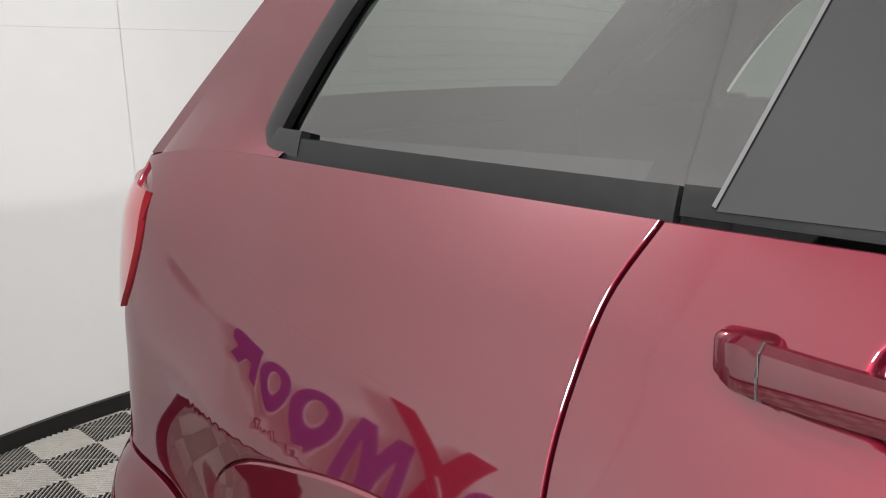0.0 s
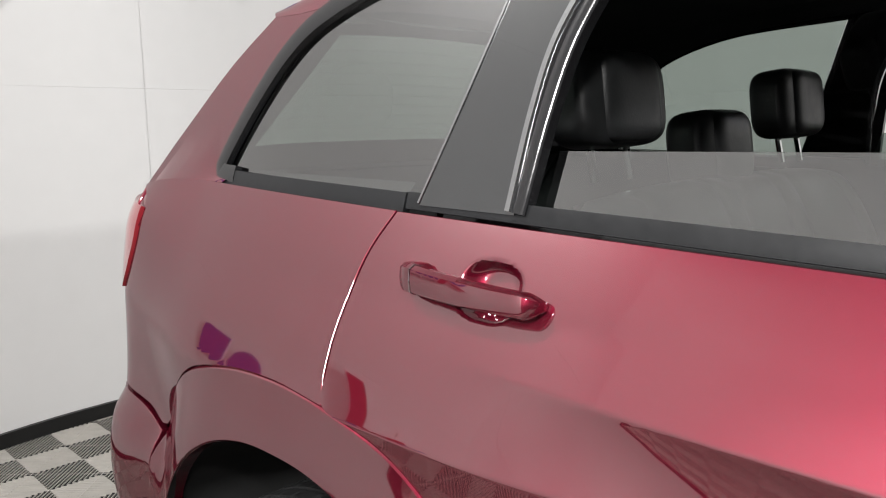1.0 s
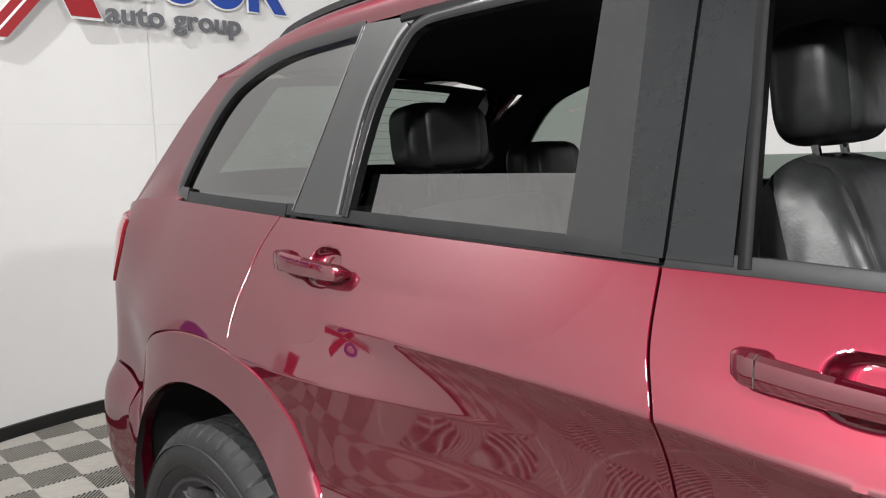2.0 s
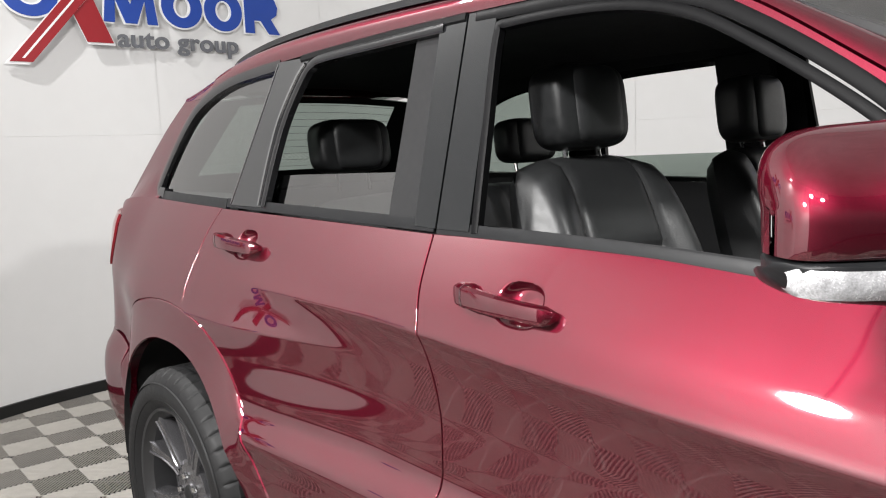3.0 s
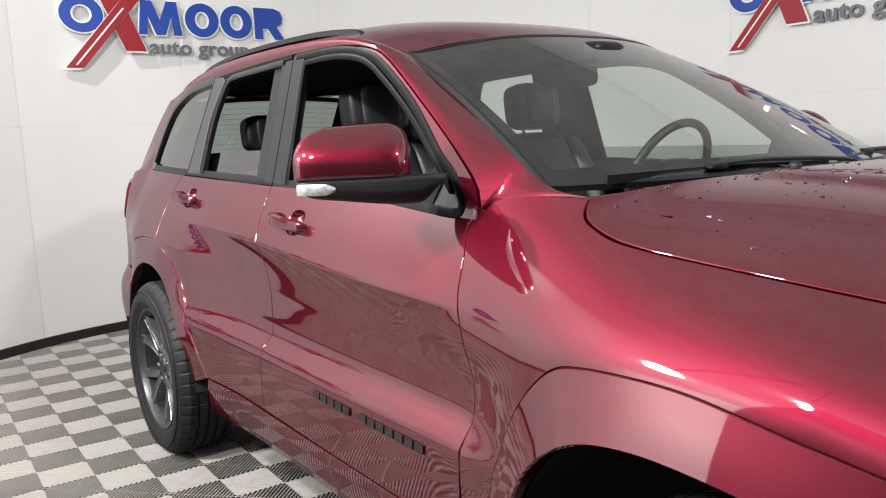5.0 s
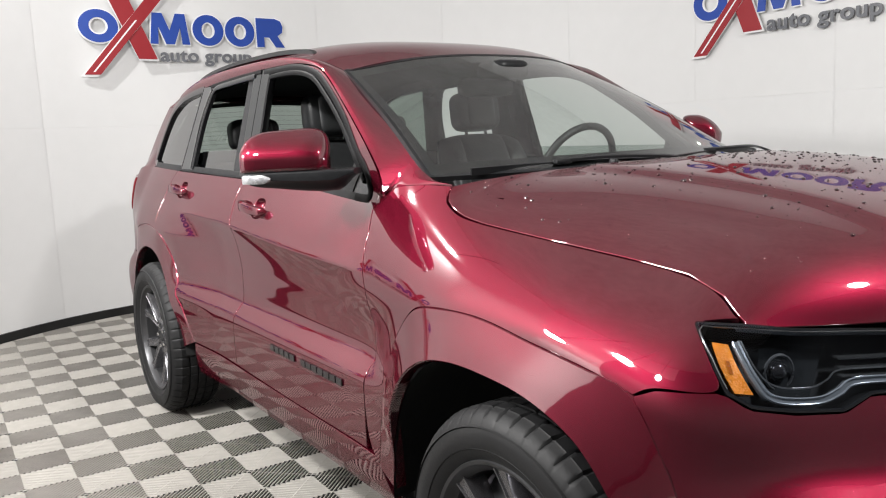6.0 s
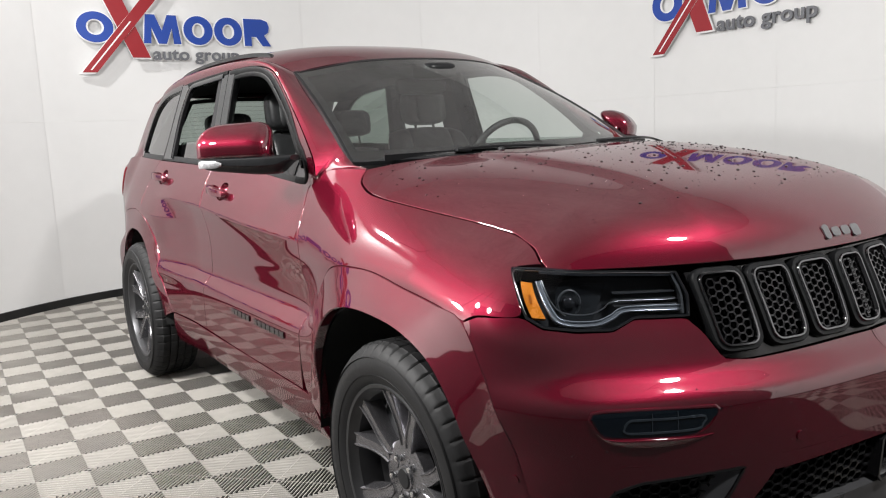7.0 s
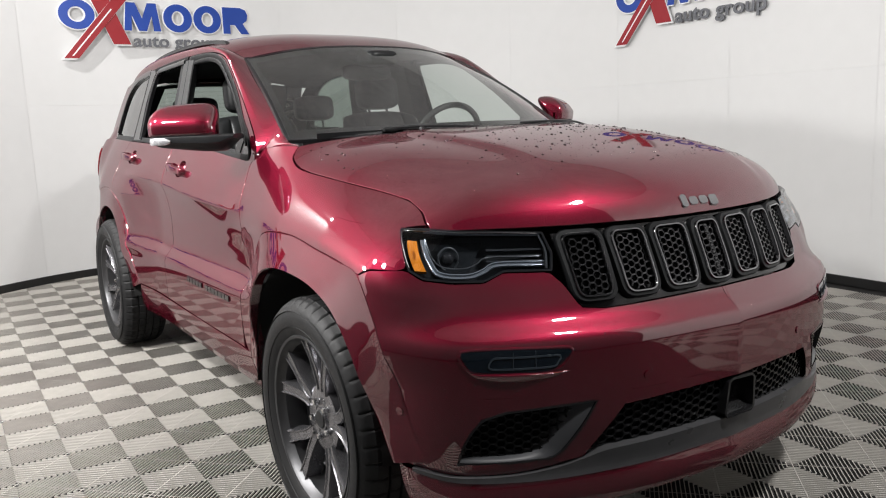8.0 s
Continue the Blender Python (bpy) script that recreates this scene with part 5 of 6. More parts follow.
gate = lb[:, None] * (1 - v) + lt2[:, None] * v + np.array([0.028, 0, -0.006])
low_gate = gate[:, :1] + np.array([0.02, 0, -0.09])
for u0, u1, v0, v1 in ((0, 30, 0, 4), (0, 30, 14, 16), (0, 5, 3, 15), (25, 30, 3, 15)):
    g = gate[u0:u1, v0:v1]
    part("liftgate_lining", Geo().grid(np.concatenate([low_gate, g], 1) if v0 == 0 else g), CLOTH, CAR)
for i in range(12):
    k = 0.08 + i * 0.075
    row = lb * (1 - k) + lt2 * k + np.array([0.004, 0, 0])
    part("heating_wire", Geo().tube(row[1:-1:3], 0.0006, 4), CLOTH, CAR)
cor = np.array([(-2.36, -0.665, 1.235), (-2.275, -0.655, 1.30), (-2.15, -0.638, 1.39), (-2.01, -0.618, 1.49), (-1.86, -0.575, 1.585)])
cin = np.array([(-2.38, -0.59, 1.24), (-2.30, -0.57, 1.32), (-2.19, -0.54, 1.42), (-2.06, -0.51, 1.53), (-1.93, -0.47, 1.60)])
ca, cb = resample(cor, 14), resample(cin, 14)
v = np.linspace(0, 1, 6)[None, :, None]
both("screen_pillar", sheet(ca[:, None] * (1 - v) + cb[:, None] * v, rim=0.02, gap=0), RED)
spoil = Geo().grid([[(x, y, z + 0.0) for x, z in ((-1.98, 1.655), (-2.10, 1.64), (-2.16, 1.622), (-2.15, 1.61), (-2.05, 1.60), (-1.96, 1.61))] for y in np.linspace(-0.40, 0.40, 14)], closed_v=True)
part("roof_spoiler", spoil, RED, CAR)

# roof rails
for sgn in (1, -1):
    q = resample([(-0.13, -0.53, 1.678), (-0.20, -0.528, 1.702), (-0.5, -0.532, 1.726), (-1.0, -0.532, 1.733), (-1.4, -0.522, 1.722), (-1.65, -0.505, 1.698), (-1.74, -0.50, 1.665)], 50) * np.array([1, sgn, 1])
    part("roof_rail", Geo().sweep(q, [(-0.012, -0.012), (0.012, -0.012), (0.010, 0.004), (0.004, 0.007), (-0.004, 0.007), (-0.010, 0.004)], (0, 0, 1)), BLACK_TRIM, CAR, "low black roof rail")


# door handles
def handle(s0, s1, z0, z1, parents):
    for par, sgn in zip(parents, (1, -1)):
        k = np.array([1, sgn, 1.0])
        n = 26
        s, z = np.linspace(s0, s1, n), np.linspace(z0, z1, n)
        p = body(s, z)
        u = np.linspace(0, 1, n)
        out = 0.009 + 0.025 * np.sin(math.pi * np.clip(u, 0, 1)) ** 0.35
        p[:, 1] = np.interp(u, [0, 1], [p[0, 1], p[-1, 1]]) - out
        h = 0.021 - 0.004 * u
        rows = []
        for i in range(n):
            f = 0.35 if i in (0, n - 1) else 0.8 if i in (1, n - 2) else 1.0
            rows.append([p[i] + np.array([0, dy * f, dz * h[i] * f]) for dy, dz in ((0.012, -0.85), (-0.001, -1.0), (-0.0095, -0.78), (-0.0115, 0), (-0.0095, 0.78), (-0.001, 1.0), (0.012, 0.85), (0.015, 0))])
        g = Geo().grid(np.array(rows) * k, closed_v=True)
        m = len(g.v)
        g.f += [tuple(range(8)), tuple(range(m - 8, m))]
        hd = part("handle", g, RED, par, "body-coloured pull handle")
        lid = [np.array(rows[i]) for i in range(0, 5)]
        grow = lambda r: r.mean(0) + (r - r.mean(0)) * 1.035
        part("handle_cap", Geo().grid(np.array([grow(r) for r in lid]) * k, closed_v=True), RED, hd)
        joint = np.array(rows[4])
        part("handle_joint", Geo().tube((joint.mean(0) + (joint - joint.mean(0)) * 1.02) * k, 0.0012, 6, True), DARK_CHROME, hd)
        foot = p[2].copy()
        foot[1] = body(s[2:3], z[2:3])[0, 1] - 0.006
        part("handle_escutcheon", Geo().pillow(foot * k, (0.044, 0.024, 0.036), 0.35, 10, 16), RED, hd)


handle(-1.315, -1.065, 1.157, 1.146, rear_doors)
handle(-0.300, -0.058, 1.120, 1.104, front_doors)

# door badge and nose badge as plain bars
x = 0.03
for i in range(13):
    wd = 0.036
    if i != 5:
        q = body(np.linspace(x, x + wd, 4), np.full(4, 0.622))
        part("badge_bar", Geo().sweep(q + np.array([0, -0.002, 0]), [(-0.011, -0.004), (0.011, -0.004), (0.011, 0.003), (-0.011, 0.003)], (0, -1, 0)), BLACK_GLOSS, front_doors[0], "dark raised badge bar")
    x += wd + 0.0085
for y0, y1, z0, z1 in ((-0.074, -0.050, 0.004, 0.042), (-0.042, -0.008, 0.008, 0.032), (-0.001, 0.033, 0.008, 0.032), (0.040, 0.074, 0.0, 0.032)):
    o = [(y0, z0 + 0.006), (y0 + 0.006, z0), (y1 - 0.006, z0), (y1, z0 + 0.006), (y1, z1 - 0.006), (y1 - 0.006, z1), (y0 + 0.006, z1), (y0, z1 - 0.006)]
    part("badge_block", Geo().prism(o, (2.168, 0, 1.016), (0, 1, 0), (-0.5, 0, 0.87), (0.0105, 0, 0.006)), BADGE, hood, "satin silver raised badge block")


# mirrors
def mirror(sgn):
    k = np.array([1, sgn, 1.0])
    axis = np.array([MIR_DIR[0], MIR_DIR[1], 0.0])
    axis /= np.linalg.norm(axis)
    fwd = np.array([axis[1], -axis[0], 0.0])
    c = np.array(MIR_AT)
    rows = []
    us = np.sin(np.linspace(-math.pi / 2, math.pi / 2, 34))
    for u in us:
        f = max((1 - abs(u) ** 5) ** 0.42, 0.05)
        top = 0.078 * f + 0.006 * u * f - 0.010 * (1 - f)
        deep = 0.064 * f ** 0.8
        row = []
        for v in np.linspace(0, 2 * math.pi, 40, endpoint=False):
            cs, sn = math.cos(v), math.sin(v)
            a = math.copysign(abs(cs) ** 0.78, cs)
            b = abs(sn) ** 0.6 if sn > 0 else max(-1, sn * 1.6)
            z = b * top if b > 0 else b * 0.043
            if sn < 0:
                a = math.copysign(abs(cs) ** 0.35, cs)
            lean = -0.056 * (max(z, 0) / 0.078) ** 1.2
            row.append(c + axis * (u * 0.130) + fwd * (a * deep + lean) + np.array([0, 0, z]))
        rows.append(row)
    g = Geo().grid(np.array(rows) * k, closed_v=True)
    head = part("wing_mirror", g, RED, CAR, "body-coloured mirror cap with turn lamp")
    rows = []
    for u in np.linspace(-1.0, 1.58, 34):
        f = max((1 - min(abs(min(u, 0.0)), 0.999) ** 5) ** 0.42, 0.05) * (1 - 0.12 * max(u - 0.7, 0) ** 1.5)
        row = []
        for v in np.linspace(0, 2 * math.pi, 24, endpoint=False):
            cs, sn = math.cos(v), math.sin(v)
            a, b = math.copysign(abs(cs) ** 0.6, cs), math.copysign(abs(sn) ** 0.7, sn)
            z = b * (0.010 if b > 0 else (0.040 + 0.018 * sstep(-0.8, 0.9, u)) * (1 - 0.8 * sstep(1.1, 1.58, u)))
            row.append(c + axis * (u * 0.132 + 0.002) + fwd * (a * 0.068 * f - 0.004 - 0.02 * (b < -0.5)) + np.array([0, 0, -0.051 + z * max(f, 0.25)]))
        rows.append(row)
    lower = Geo().grid(np.array(rows) * k, closed_v=True)
    m = len(lower.v)
    lower.f += [tuple(range(24)), tuple(range(m - 24, m))]
    part("lower_housing", lower, BLACK_TRIM, head)
    q = [c + axis * (u * 0.128) + fwd * (0.068 * (1 - abs(u) ** 5) ** 0.42 - 0.004) + np.array([0, 0, -0.064]) for u in np.linspace(-0.985, -0.22, 20)]
    dense = resample(q, 40, False) * k
    high = (0.0135 * np.clip(1.25 - np.linspace(0, 1, 40) ** 6, 0, 1) * np.clip(0.55 + np.linspace(0, 4, 40), 0, 1))[:, None]
    up, out = np.array([0, 0, 1.0]), fwd * k
    lamp = Geo().grid(np.stack([dense + up * a * high + out * b for a, b in ((1, -0.008), (0.95, 0.001), (0.6, 0.0035), (0, 0.005), (-0.6, 0.0035), (-0.95, 0.001), (-1, -0.008))], 1), flip=sgn > 0)
    part("turn_lamp", lamp, CLEAR_PART, head, "clear turn lamp")
    glass_pts = [c + axis * (u * 0.115) - fwd * 0.060 + np.array([0, 0, b]) for u, b in ((-0.9, -0.04), (0.9, -0.045), (0.9, 0.055), (-0.85, 0.06))]
    part("mirror_glass", Geo().add(np.array(glass_pts) * k, [(0, 1, 2, 3)]), CHROME, head)


MIR_AT, MIR_DIR = (0.50, -0.945, 1.312), (0.62, 0.785)
mirror(1)
mirror(-1)

# water drops that stand on the hood
rng = random.Random(7)
DROP = [(math.cos(k * 1.0472), math.sin(k * 1.0472)) for k in range(6)]
drops = Geo()
HN = normals(HOOD)
hi, hj = HOOD.shape[:2]
for _ in range(1700):
    fi, fj = rng.random() ** 1.15 * (hi - 9) + 1, rng.random() * (hj - 5) + 2
    i, j = int(fi), int(fj)
    wi, wj = fi - i, fj - j
    q = (HOOD[i, j] * (1 - wi) + HOOD[i + 1, j] * wi) * (1 - wj) + (HOOD[i, j + 1] * (1 - wi) + HOOD[i + 1, j + 1] * wi) * wj
    nn = HN[i, j]
    if rng.random() > 0.25 + 0.75 * sstep(-0.55, 0.35, q[1]):
        continue
    r = 0.0017 + 0.0042 * rng.random() ** 3
    t1 = np.cross(nn, (0, 1, 0))
    t1 /= np.linalg.norm(t1)
    t2 = np.cross(nn, t1)
    ringv = [q + (a * t1 + b * t2) * r for a, b in DROP]
    midv = [q + (a * t1 + b * t2) * r * 0.72 + nn * r * 0.42 for a, b in DROP]
    drops.add(ringv + midv + [q + nn * r * 0.6], [(k, (k + 1) % 6, (k + 1) % 6 + 6, k + 6) for k in range(6)] + [(k + 6, (k + 1) % 6 + 6, 12) for k in range(6)])
tagged(part("water_drop", drops, WATER, hood, "small water drops", angle=80), kind="stuff")

# fine drops that cling to the bumper
specks = Geo()
for _ in range(260):
    sp, zp = rng.uniform(1.95, 2 * S_NOSE - 2.0), rng.uniform(0.60, 0.79)
    q4 = nose(np.array([[(sp, zp), (sp, zp + 0.01)], [(sp + 0.01, zp), (sp + 0.01, zp + 0.01)]]))
    nn, q = normals(q4)[0, 0], q4[0, 0]
    nn = nn if nn[0] > 0 else -nn
    r = 0.0010 + 0.0014 * rng.random() ** 2
    t1 = np.cross(nn, (0, 0, 1))
    t1 /= np.linalg.norm(t1)
    t2 = np.cross(nn, t1)
    specks.add([q + (a * t1 + b * t2) * r for a, b in DROP] + [q + nn * r * 0.7], [(k, (k + 1) % 6, 6) for k in range(6)])
tagged(part("water_drop", specks, WATER, bumper_ob, "tiny water drops", angle=80), kind="stuff")

# wipers and cowl
part("cowl", Geo().grid([[(x + 0.0, y, z) for y in np.linspace(-0.66, 0.66, 20)] for x, z in ((1.16, 1.19), (1.05, 1.19), (0.86, 1.20))]), CLOTH, CAR)
for y0, y1 in ((-0.60, -0.02), (0.05, 0.62)):
    sweep_x = lambda y: float(np.interp(abs(y), [0, 0.66], [1.10, 0.93]))
    blade = [(sweep_x(y), y, 1.250 + 0.004 * math.sin((y - y0) / (y1 - y0) * math.pi)) for y in np.linspace(y0, y1, 16)]
    wp = part("wiper", Geo().sweep(blade, [(-0.006, -0.010), (0.006, -0.010), (0.0035, 0.010), (-0.0035, 0.010)], (0.3, 0, 1)), BLACK_TRIM, CAR, "black wiper resting on the windscreen")
    mid = (y0 + y1) / 2
    arm = resample([(sweep_x(y1) + 0.055, y1 + 0.05, 1.244), (sweep_x(y1) + 0.045, y1 - 0.01, 1.262), (sweep_x(mid) + 0.036, mid + 0.12, 1.270), (sweep_x(mid) + 0.010, mid - 0.02, 1.268)], 20)
    part("wiper_arm", Geo().sweep(arm, [(-0.008, -0.003), (0.008, -0.003), (0.006, 0.004), (-0.006, 0.004)], (0.35, 0, 1)), BLACK_TRIM, wp)
    part("wiper_clip", Geo().pillow((sweep_x(mid) + 0.006, mid - 0.03, 1.264), (0.026, 0.060, 0.018), 0.5, 8, 12), BLACK_TRIM, wp)


# wheels
def wheel(cx, cy, sgn, tilt):
    k = sgn
    o = (0, 0, 0)
    tyre = Geo()
    R = 0.386
    prof = [(0.268, -0.105), (0.285, -0.118), (0.315, -0.128), (0.345, -0.125), (0.366, -0.112), (0.378, -0.098), (0.383, -0.085)]
    for y0 in (-0.082, -0.042, -0.002, 0.038):
        prof += [(R, y0), (R + 0.001, y0 + 0.015), (R, y0 + 0.032), (R - 0.009, y0 + 0.034), (R - 0.009, y0 + 0.039)]
    prof += [(R, 0.079), (0.378, 0.098), (0.366, 0.112), (0.345, 0.122), (0.30, 0.12), (0.268, 0.105)]
    n = 400
    ang = np.linspace(0, 2 * math.pi, n, endpoint=False)
    pr = np.array(prof)
    rad = np.broadcast_to(pr[:, 0], (n, len(pr))).copy()
    for i in range(n):
        cut = (i % 8 == 0)
        for j in range(len(pr)):
            edge = abs(pr[j, 1]) > 0.075 and pr[j, 0] > 0.372
            if cut and edge:
                rad[i, j] += 0.002
            if cut and (edge or (pr[j, 0] >= R and (i // 8 + j) % 2)):
                rad[i, j] -= 0.007
    p = np.stack([rad * np.cos(ang)[:, None], np.broadcast_to(pr[:, 1] * 1.0, rad.shape), rad * np.sin(ang)[:, None]], -1)
    tyre.grid(p, closed_u=True)
    hub = new("wheel", None)
    hub.parent = CAR
    hub.location = (cx, cy, 0.386)
    hub.rotation_euler = (0, tilt, 0 if k > 0 else math.pi)
    tagged(hub, "dark alloy wheel with five split spokes")
    part("tyre", tyre, RUBBER, hub, "black all-season tyre", angle=30)
    ring = Geo()
    for r, y in ((0.349, -0.1262), (0.30, -0.1235)):
        ring.lathe([(r - 0.002, y + 0.003), (r, y - 0.0012), (r + 0.002, y + 0.003)], o, 96)
    part("sidewall_rib", ring, RUBBER, hub)
    part("rim", Geo().lathe([(0.245, 0.10), (0.238, -0.02), (0.243, -0.085), (0.256, -0.098), (0.262, -0.110), (0.270, -0.113), (0.273, -0.106), (0.268, -0.09)], o, 80), RIM_SHADED, hub)
    part("barrel", Geo().lathe([(0.268, 0.105), (0.24, 0.09), (0.236, -0.02), (0.2, 0.02), (0.02, 0.03)], o, 48), RIM_SHADED, hub)
    part("brake_disc", Geo().lathe([(0.02, 0.0), (0.165, 0.0), (0.168, 0.012), (0.02, 0.014)], o, 48), BRIGHT, hub)
    part("brake_caliper", Geo().pillow((-0.13, -0.01, 0.08), (0.10, 0.06, 0.16), 0.5, 12, 16), GREY_TRIM, hub)
    part("hub_plate", Geo().lathe([(0.001, -0.072), (0.036, -0.072), (0.038, -0.066), (0.045, -0.064), (0.09, -0.067), (0.104, -0.063), (0.108, -0.03)], o, 40), RIM, hub)
    part("centre_cap", Geo().lathe([(0.001, -0.076), (0.027, -0.0755), (0.0295, -0.072)], o, 32), BLACK_TRIM, hub)
    for i in range(5):
        a = 2 * math.pi * i / 5 + math.pi / 2
        for side in (-1, 1):
            path = []
            for r, off in ((0.092, 0.135), (0.105, 0.135), (0.125, 0.142), (0.16, 0.185), (0.21, 0.25), (0.254, 0.285)):
                t = a + side * off
                path.append((r * math.cos(t), -0.068 - 0.028 * (r / 0.25) ** 2, r * math.sin(t)))
            q = resample(path, 14)
            rows = []
            for m in range(14):
                t3 = q[min(m + 1, 13)] - q[max(m - 1, 0)]
                t3 /= np.linalg.norm(t3)
                sd = np.cross(t3, (0, 1, 0))
                wd = np.interp(m, [0, 4, 8, 13], [0.017, 0.018, 0.0165, 0.023])
                rows.append([q[m] + sd * s * wd * side + np.array([0, d, 0]) for s, d in ((-1.35, 0.05), (-1.08, 0.008), (-0.92, 0.0), (-0.74, 0.0), (-0.62, 0.0035), (0.62, 0.0045), (0.74, 0.001), (0.92, 0.001), (1.08, 0.009), (1.3, 0.05))])
            part("spoke", Geo().grid(rows), RIM, hub, angle=20)
        web = [(0.05, -0.25), (0.05, 0.25), (0.13, 0.17), (0.146, 0.10), (0.138, 0.0), (0.146, -0.10), (0.13, -0.17)]
        part("spoke_web", Geo().prism([(r * math.cos(a + o2), r * math.sin(a + o2)) for r, o2 in web], (0, -0.066, 0), (1, 0, 0), (0, 0, 1), (0, 0.03, 0)), RIM, hub)
        t = a + math.pi / 5
        part("lug_nut", Geo().lathe([(0.0005, -0.083), (0.008, -0.082), (0.0105, -0.078), (0.0105, -0.058)], (0.057 * math.cos(t), 0, 0.057 * math.sin(t)), 8), CHROME, hub)
    return hub


for cx in (-1.4575, 1.4575):
    wheel(cx, -0.803, 1, 0.35 if cx < 0 else 0.15)
    wheel(cx, 0.803, -1, 0.2)

# cabin
def upholstered(centre, width, height, lean, thick, seams=(0.52,), wings=0.05, crown=0.10):
    """A seat back: raised side wings, sunk seams and a rounded top, front towards +x."""
    us = np.unique(np.concatenate([np.linspace(-1, 1, 33)] + [[k * q + d for d in (-0.025, 0, 0.025)] for q in seams for k in (-1, 1)]))
    vs = np.unique(np.concatenate([np.linspace(0, 1, 23), [0.60, 0.615, 0.63]]))
    front, back = [], []
    for u in us:
        rf, rb = [], []
        for v in vs:
            top = 1 - crown * abs(u) ** 3
            taper = 1 - 0.14 * v ** 2
            roll = max(1 - v ** 14, 0) ** 0.5 * max(1 - abs(u) ** 10, 0) ** 0.5
            x = thick * (0.5 + 0.08 * math.sin(v * math.pi)) + wings * sstep(seams[0] - 0.05, 0.92, abs(u)) * (1 - v ** 3)
            for q in seams:
                x -= 0.010 * math.exp(-((abs(u) - q) / 0.03) ** 2)
            if abs(u) < seams[0]:
                x -= 0.007 * math.exp(-((v - 0.615) / 0.018) ** 2)
            p = np.array([x * roll, u * width / 2 * taper, v * height * top])
            rf.append(p)
            rb.append(np.array([-thick * 0.5 * roll, p[1], p[2]]))
        front.append(rf)
        back.append(rb)
    c, sn = math.cos(lean), math.sin(lean)
    turn = np.array([[c, 0, -sn], [0, 1, 0], [sn, 0, c]])
    f, bk = np.array(front) @ turn.T + np.array(centre), np.array(back) @ turn.T + np.array(centre)
    ring = lambda p: np.concatenate([p[:, 0], p[-1, 1:], p[-2::-1, -1], p[0, -2:0:-1]])
    return Geo().grid(f).grid(bk).grid([ring(f), ring(bk)], closed_v=True)


def head_rest(seat, x, y, z, w, h, d, lean=0.12):
    m = Matrix.Rotation(-lean, 4, "Y")
    part("headrest", Geo().pillow((x, y, z), (d, w, h), 0.46, 24, 40, m), LEATHER, seat)
    part("headrest_panel", Geo().pillow((x + 0.018, y, z + 0.002), (d * 0.86, w * 0.68, h * 0.93), 0.42, 20, 32, m), LEATHER, seat)
    for s in (-0.055, 0.055):
        part("headrest_post", Geo().tube([(x + 0.015, y + s, z - h * 0.5 - 0.055), (x, y + s, z - h * 0.42)], 0.007), CHROME, seat)


for yc in (-0.37, 0.37):
    seat = new("front_seat")
    seat.parent = CAR
    tagged(seat, "black leather front seat with stitched headrest")
    part("cushion", Geo().pillow((0.08, yc, 0.78), (0.55, 0.52, 0.18), 0.4), LEATHER, seat)
    part("backrest", upholstered((-0.19, yc, 0.78), 0.52, 0.60, 0.30, 0.12, (0.52,), 0.05, 0.05), LEATHER, seat)
    head_rest(seat, -0.37, yc, 1.458, 0.24, 0.185, 0.115)
bench = new("rear_bench")
bench.parent = CAR
tagged(bench, "black leather rear bench with three headrests")
t = Matrix.Rotation(radians(-18), 4, "Y")
part("cushion", Geo().pillow((-0.78, 0, 0.78), (0.55, 1.28, 0.18), 0.35), LEATHER, bench)
part("backrest", upholstered((-1.06, 0, 0.76), 1.26, 0.52, 0.30, 0.13, (0.16, 0.30, 0.74), 0.02, 0.04), LEATHER, bench)
for yc, wd, z in ((-0.38, 0.26, 1.40), (0.38, 0.26, 1.40), (0, 0.24, 1.305)):
    head_rest(bench, -1.255, yc, z, wd, 0.16, 0.10)
dash = Geo().grid([[(x, y, z + 0.035 * math.exp(-((y - 0.37) / 0.2) ** 2) * (1 if 0.3 < x < 0.6 else 0)) for y in np.linspace(-0.68, 0.68, 40)] for x, z in ((0.95, 1.19), (0.75, 1.175), (0.55, 1.165), (0.42, 1.155), (0.34, 1.12), (0.32, 1.0), (0.36, 0.7))])
part("dashboard", dash, GREY_TRIM, CAR, "dark soft dashboard")
part("instrument_hood", Geo().pillow((0.52, 0.38, 1.165), (0.22, 0.36, 0.12), 0.6), GREY_TRIM, CAR)
c, u1, u2 = np.array([0.31, 0.38, 1.195]), np.array([0, 1.0, 0]), np.array([0.42, 0, 0.907])
wheelring = [c + 0.185 * (math.cos(a) * u1 + math.sin(a) * u2) for a in np.linspace(0, 2 * math.pi, 48, endpoint=False)]
sw = part("steering_wheel", Geo().tube(wheelring, 0.015, 10, True), LEATHER, CAR, "black leather steering wheel")
part("hub", Geo().pillow(c + np.array([0.03, 0, -0.01]), (0.06, 0.16, 0.12), 0.5), LEATHER, sw)
for a in (0.1, math.pi - 0.1, -math.pi / 2):
    part("spoke", Geo().tube([c + np.array([0.02, 0, 0]), c + 0.18 * (math.cos(a) * u1 + math.sin(a) * u2)], 0.013), LEATHER, sw)
part("rear_view_mirror", Geo().pillow((0.22, 0.0, 1.53), (0.05, 0.25, 0.075), 0.5), BLACK_TRIM, CAR)
part("camera_housing", Geo().pillow((0.33, 0.0, 1.585), (0.16, 0.16, 0.07), 0.5), BLACK_TRIM, CAR)
part("floor_pan", Geo().box((-2.3, -0.78, 0.30), (0.9, 0.78, 0.36)), VOID, CAR)
part("floor_pan", Geo().box((0.9, -0.52, 0.28), (2.12, 0.52, 0.34)), VOID, CAR)
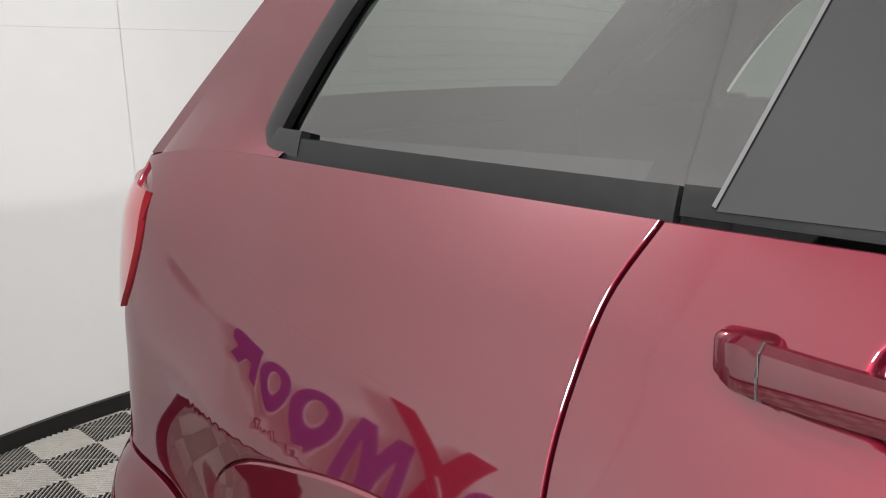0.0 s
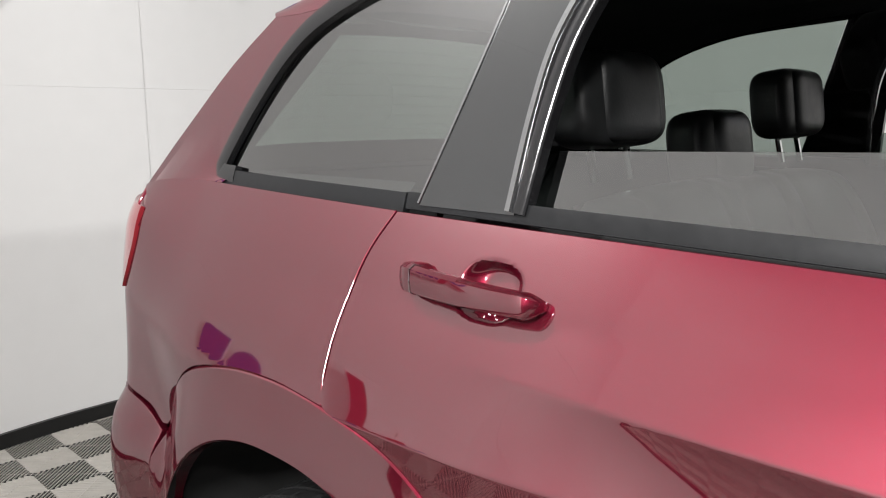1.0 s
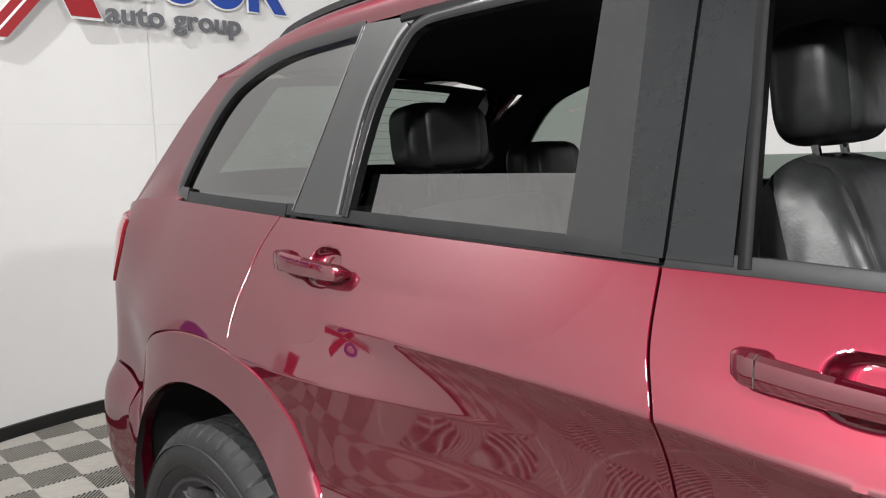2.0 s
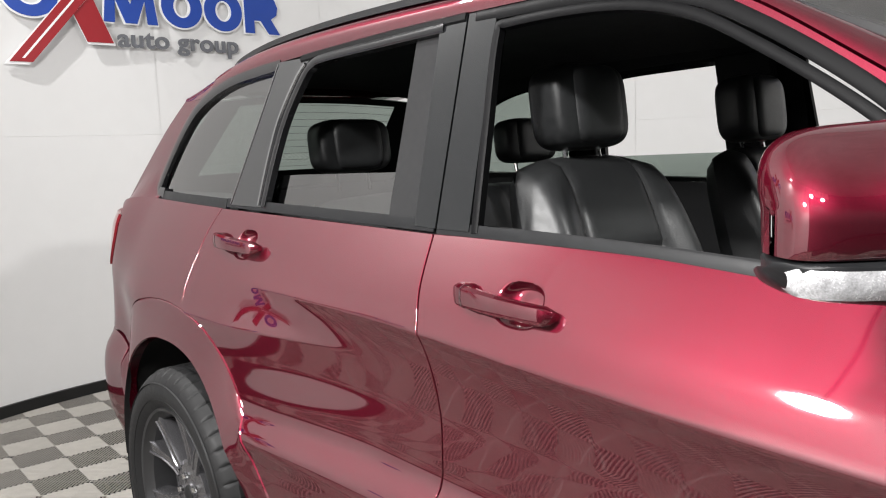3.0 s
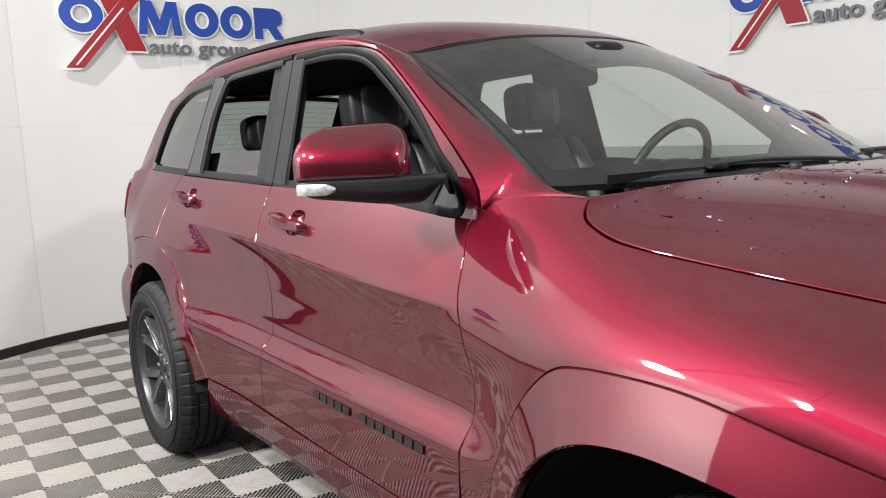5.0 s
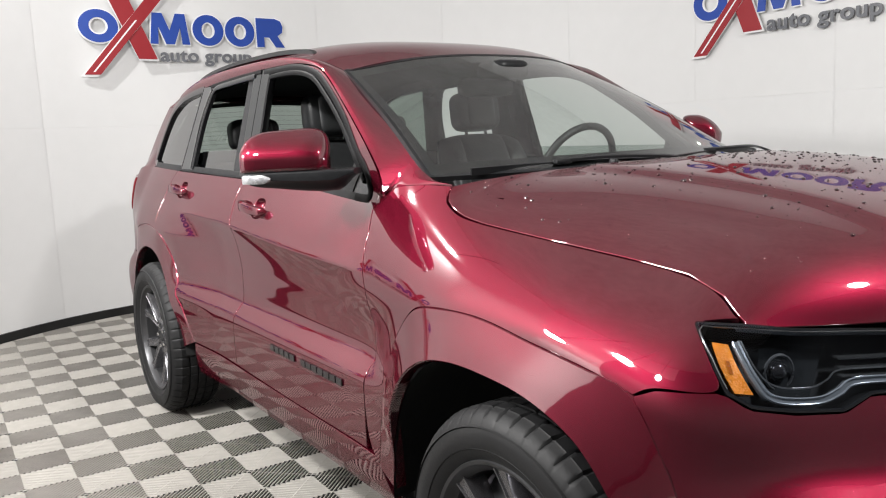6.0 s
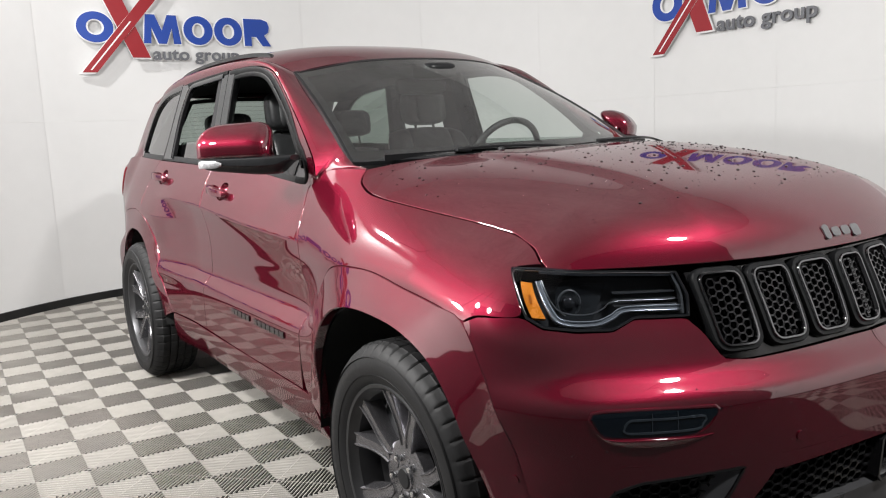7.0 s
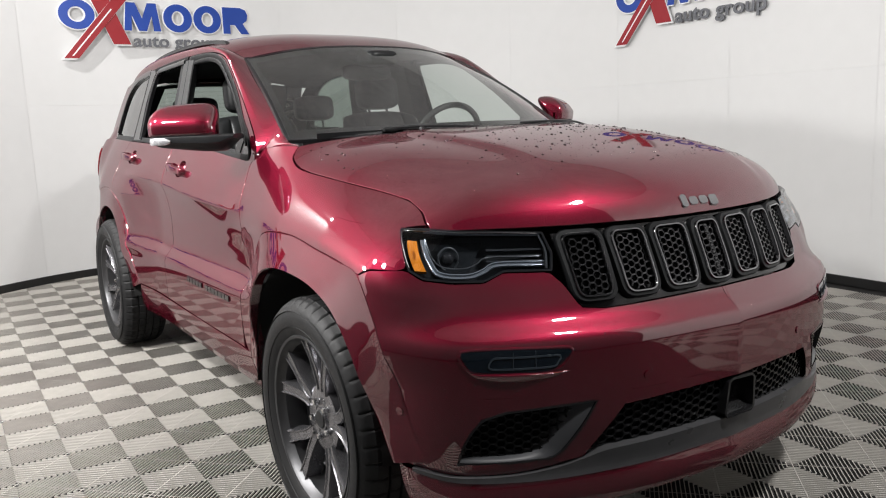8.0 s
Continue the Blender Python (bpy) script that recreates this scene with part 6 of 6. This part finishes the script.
part("bulkhead", Geo().box((0.86, -0.70, 0.36), (0.90, 0.70, 1.18)), VOID, CAR)
part("engine_cover", Geo().box((0.95, -0.52, 0.34), (2.02, 0.52, 0.95)), VOID, CAR)
for sgn in (1, -1):
    for x0, x1, par in ((-0.40, 0.70, front_doors), (-1.36, -0.44, rear_doors)):
        q = np.array([[body(np.array([x]), np.array([z]))[0] + np.array([0, 0.075, 0]) for z in np.linspace(0.5, float(belt(x)) + 0.012, 8)] for x in np.linspace(x0, x1, 14)])
        part("door_card", Geo().grid(q * np.array([1, sgn, 1])), CLOTH, par[0 if sgn > 0 else 1])
    q = window(resample([(-0.52, 1.20), (-0.52, 1.64)], 8)) + np.array([0, 0.03, 0])
    part("pillar_lining", Geo().sweep(q * np.array([1, sgn, 1]), [(-0.09, -0.02), (0.09, -0.02), (0.09, 0.02), (-0.09, 0.02)], (0, 1, 0)), CLOTH, CAR)
    q = window(resample([(-1.62, 1.20), (-1.62, 1.60)], 8)) + np.array([0, 0.05, 0])
    part("cargo_lining", Geo().grid([[(x, sgn * -y, z) for x, y, z in ((-2.2, 0.62, 0.7), (-2.2, 0.62, 1.25), (-2.05, 0.60, 1.27))], [(x, sgn * -y, z) for x, y, z in ((-1.45, 0.66, 0.7), (-1.45, 0.66, 1.25), (-1.45, 0.64, 1.27))]]), CLOTH, CAR)
both("pillar_lining", Geo().grid(window(coons(b, [(-1.86, 1.575), (-1.76, 1.572), (-1.64, 1.578)], DP, QG_BACK, 16, 24)) + np.array([0.02, 0.03, -0.01])), CLOTH)
both("corner_lining", Geo().grid([[(x, y, z) for z in (0.74, 1.0, 1.285)] for x, y in ((-2.02, -0.625), (-2.2, -0.615), (-2.33, -0.575), (-2.40, -0.45))]), CLOTH)
both("roof_lining", Geo().grid(rail[8:] * np.array([1, 0.965, 1]) + np.array([0, 0, -0.012])), CLOTH)
v = np.linspace(0, 1, 7)[None, :, None]
both("roof_lining", Geo().grid((low_r[:, None] * (1 - v) + top_r[:, None] * v) * np.array([1, 0.96, 1]) + np.array([0.01, 0, -0.015])), CLOTH)
part("cargo_floor", Geo().box((-2.3, -0.62, 0.72), (-1.4, 0.62, 0.76)), CLOTH, CAR)

# floor tiles: four quarters of slanting ribs each
ANG, TX, TY = radians(-1.3), -0.19, -1.042


def tile_mesh():
    g = Geo()
    pitch, wide, h = 0.0150, 0.0027, 0.0060
    for qx, qy in ((0, 0), (0, -1), (-1, 0), (-1, -1)):
        same = (qx == qy)
        cx, cy = qx * 0.2 + 0.1, qy * 0.2 + 0.1
        d = np.array([-1, 1]) / math.sqrt(2) if same else np.array([1, 1]) / math.sqrt(2)
        e = np.array([-d[1], d[0]])
        half = 0.1997 / math.sqrt(2)
        m = int(half / pitch)
        for i in range(-m, m + 1):
            off = i * pitch
            ln = half - abs(off) - 0.0005
            if ln < 0.006:
                continue
            a = np.array([cx, cy]) + e * off
            l0, l1 = a - d * ln, a + d * ln
            w = e * wide / 2
            top = [(*(l0 - w), 0), (*(l1 - w), 0), (*(l1 + w), 0), (*(l0 + w), 0)]
            low = [(*(l0 - w), -h), (*(l1 - w), -h), (*(l1 + w), -h), (*(l0 + w), -h)]
            g.add(top + low, [(0, 1, 2, 3), (0, 4, 5, 1), (3, 2, 6, 7)])
        a, w, z = np.array([cx, cy]), d * 0.0016, -0.0015
        l0, l1 = a - e * half, a + e * half
        g.add([(*(l0 - w), z), (*(l1 - w), z), (*(l1 + w), z), (*(l0 + w), z)], [(0, 1, 2, 3)])
    me = bpy.data.meshes.new("tile")
    me.from_pydata(g.v, [], g.f)
    me.materials.append(TILE)
    return me


TILE_MESH = tile_mesh()
spots = []
for i in range(-14, 17):
    for j in range(-10, 13):
        x, y = i * 0.4, j * 0.4
        wx, wy = TX + x * math.cos(ANG) - y * math.sin(ANG), TY + x * math.sin(ANG) + y * math.cos(ANG)
        inside = abs(wx - 0.6) < 4.9 and abs(wy) < 3.7 and ((wx - 0.6) / 5.1) ** 4 + (wy / 3.95) ** 4 < 1.25
        # unseen tiles at front right left out so the bumper and flares reflect dark
        if inside and not (wx > 2.35 and wy < 0.1) and not (wx > 2.65 and wy < 0.4) and not (wx > 2.8 and wy < 0.9) and not (wx > 0.2 and wy < -2.3) and not (wx > 1.4 and wy < -1.5) and not (wx > 1.8 and wy < -1.1):
            spots.append((math.hypot(wx - 0.3, (wy + 0.8)), wx, wy))
spots.sort()
for _, wx, wy in spots[:300]:
    ob = new("tile", TILE_MESH)
    ob.parent = FLOOR
    ob.matrix_local = Matrix.Translation((wx, wy, 0)) @ Matrix.Rotation(ANG, 4, "Z")
if len(spots) > 300:
    co = np.array([v.co for v in TILE_MESH.vertices])
    fa = [tuple(p.vertices) for p in TILE_MESH.polygons]
    vs, fs = [], []
    for _, wx, wy in spots[300:]:
        n = len(vs)
        vs += [(wx + x * math.cos(ANG) - y * math.sin(ANG), wy + x * math.sin(ANG) + y * math.cos(ANG), z) for x, y, z in co]
        fs += [tuple(k + n for k in f) for f in fa]
    me = bpy.data.meshes.new("far_tiles")
    me.from_pydata(vs, [], fs)
    me.materials.append(TILE)
    tagged(new("far_tiles", me), kind="stuff").parent = FLOOR
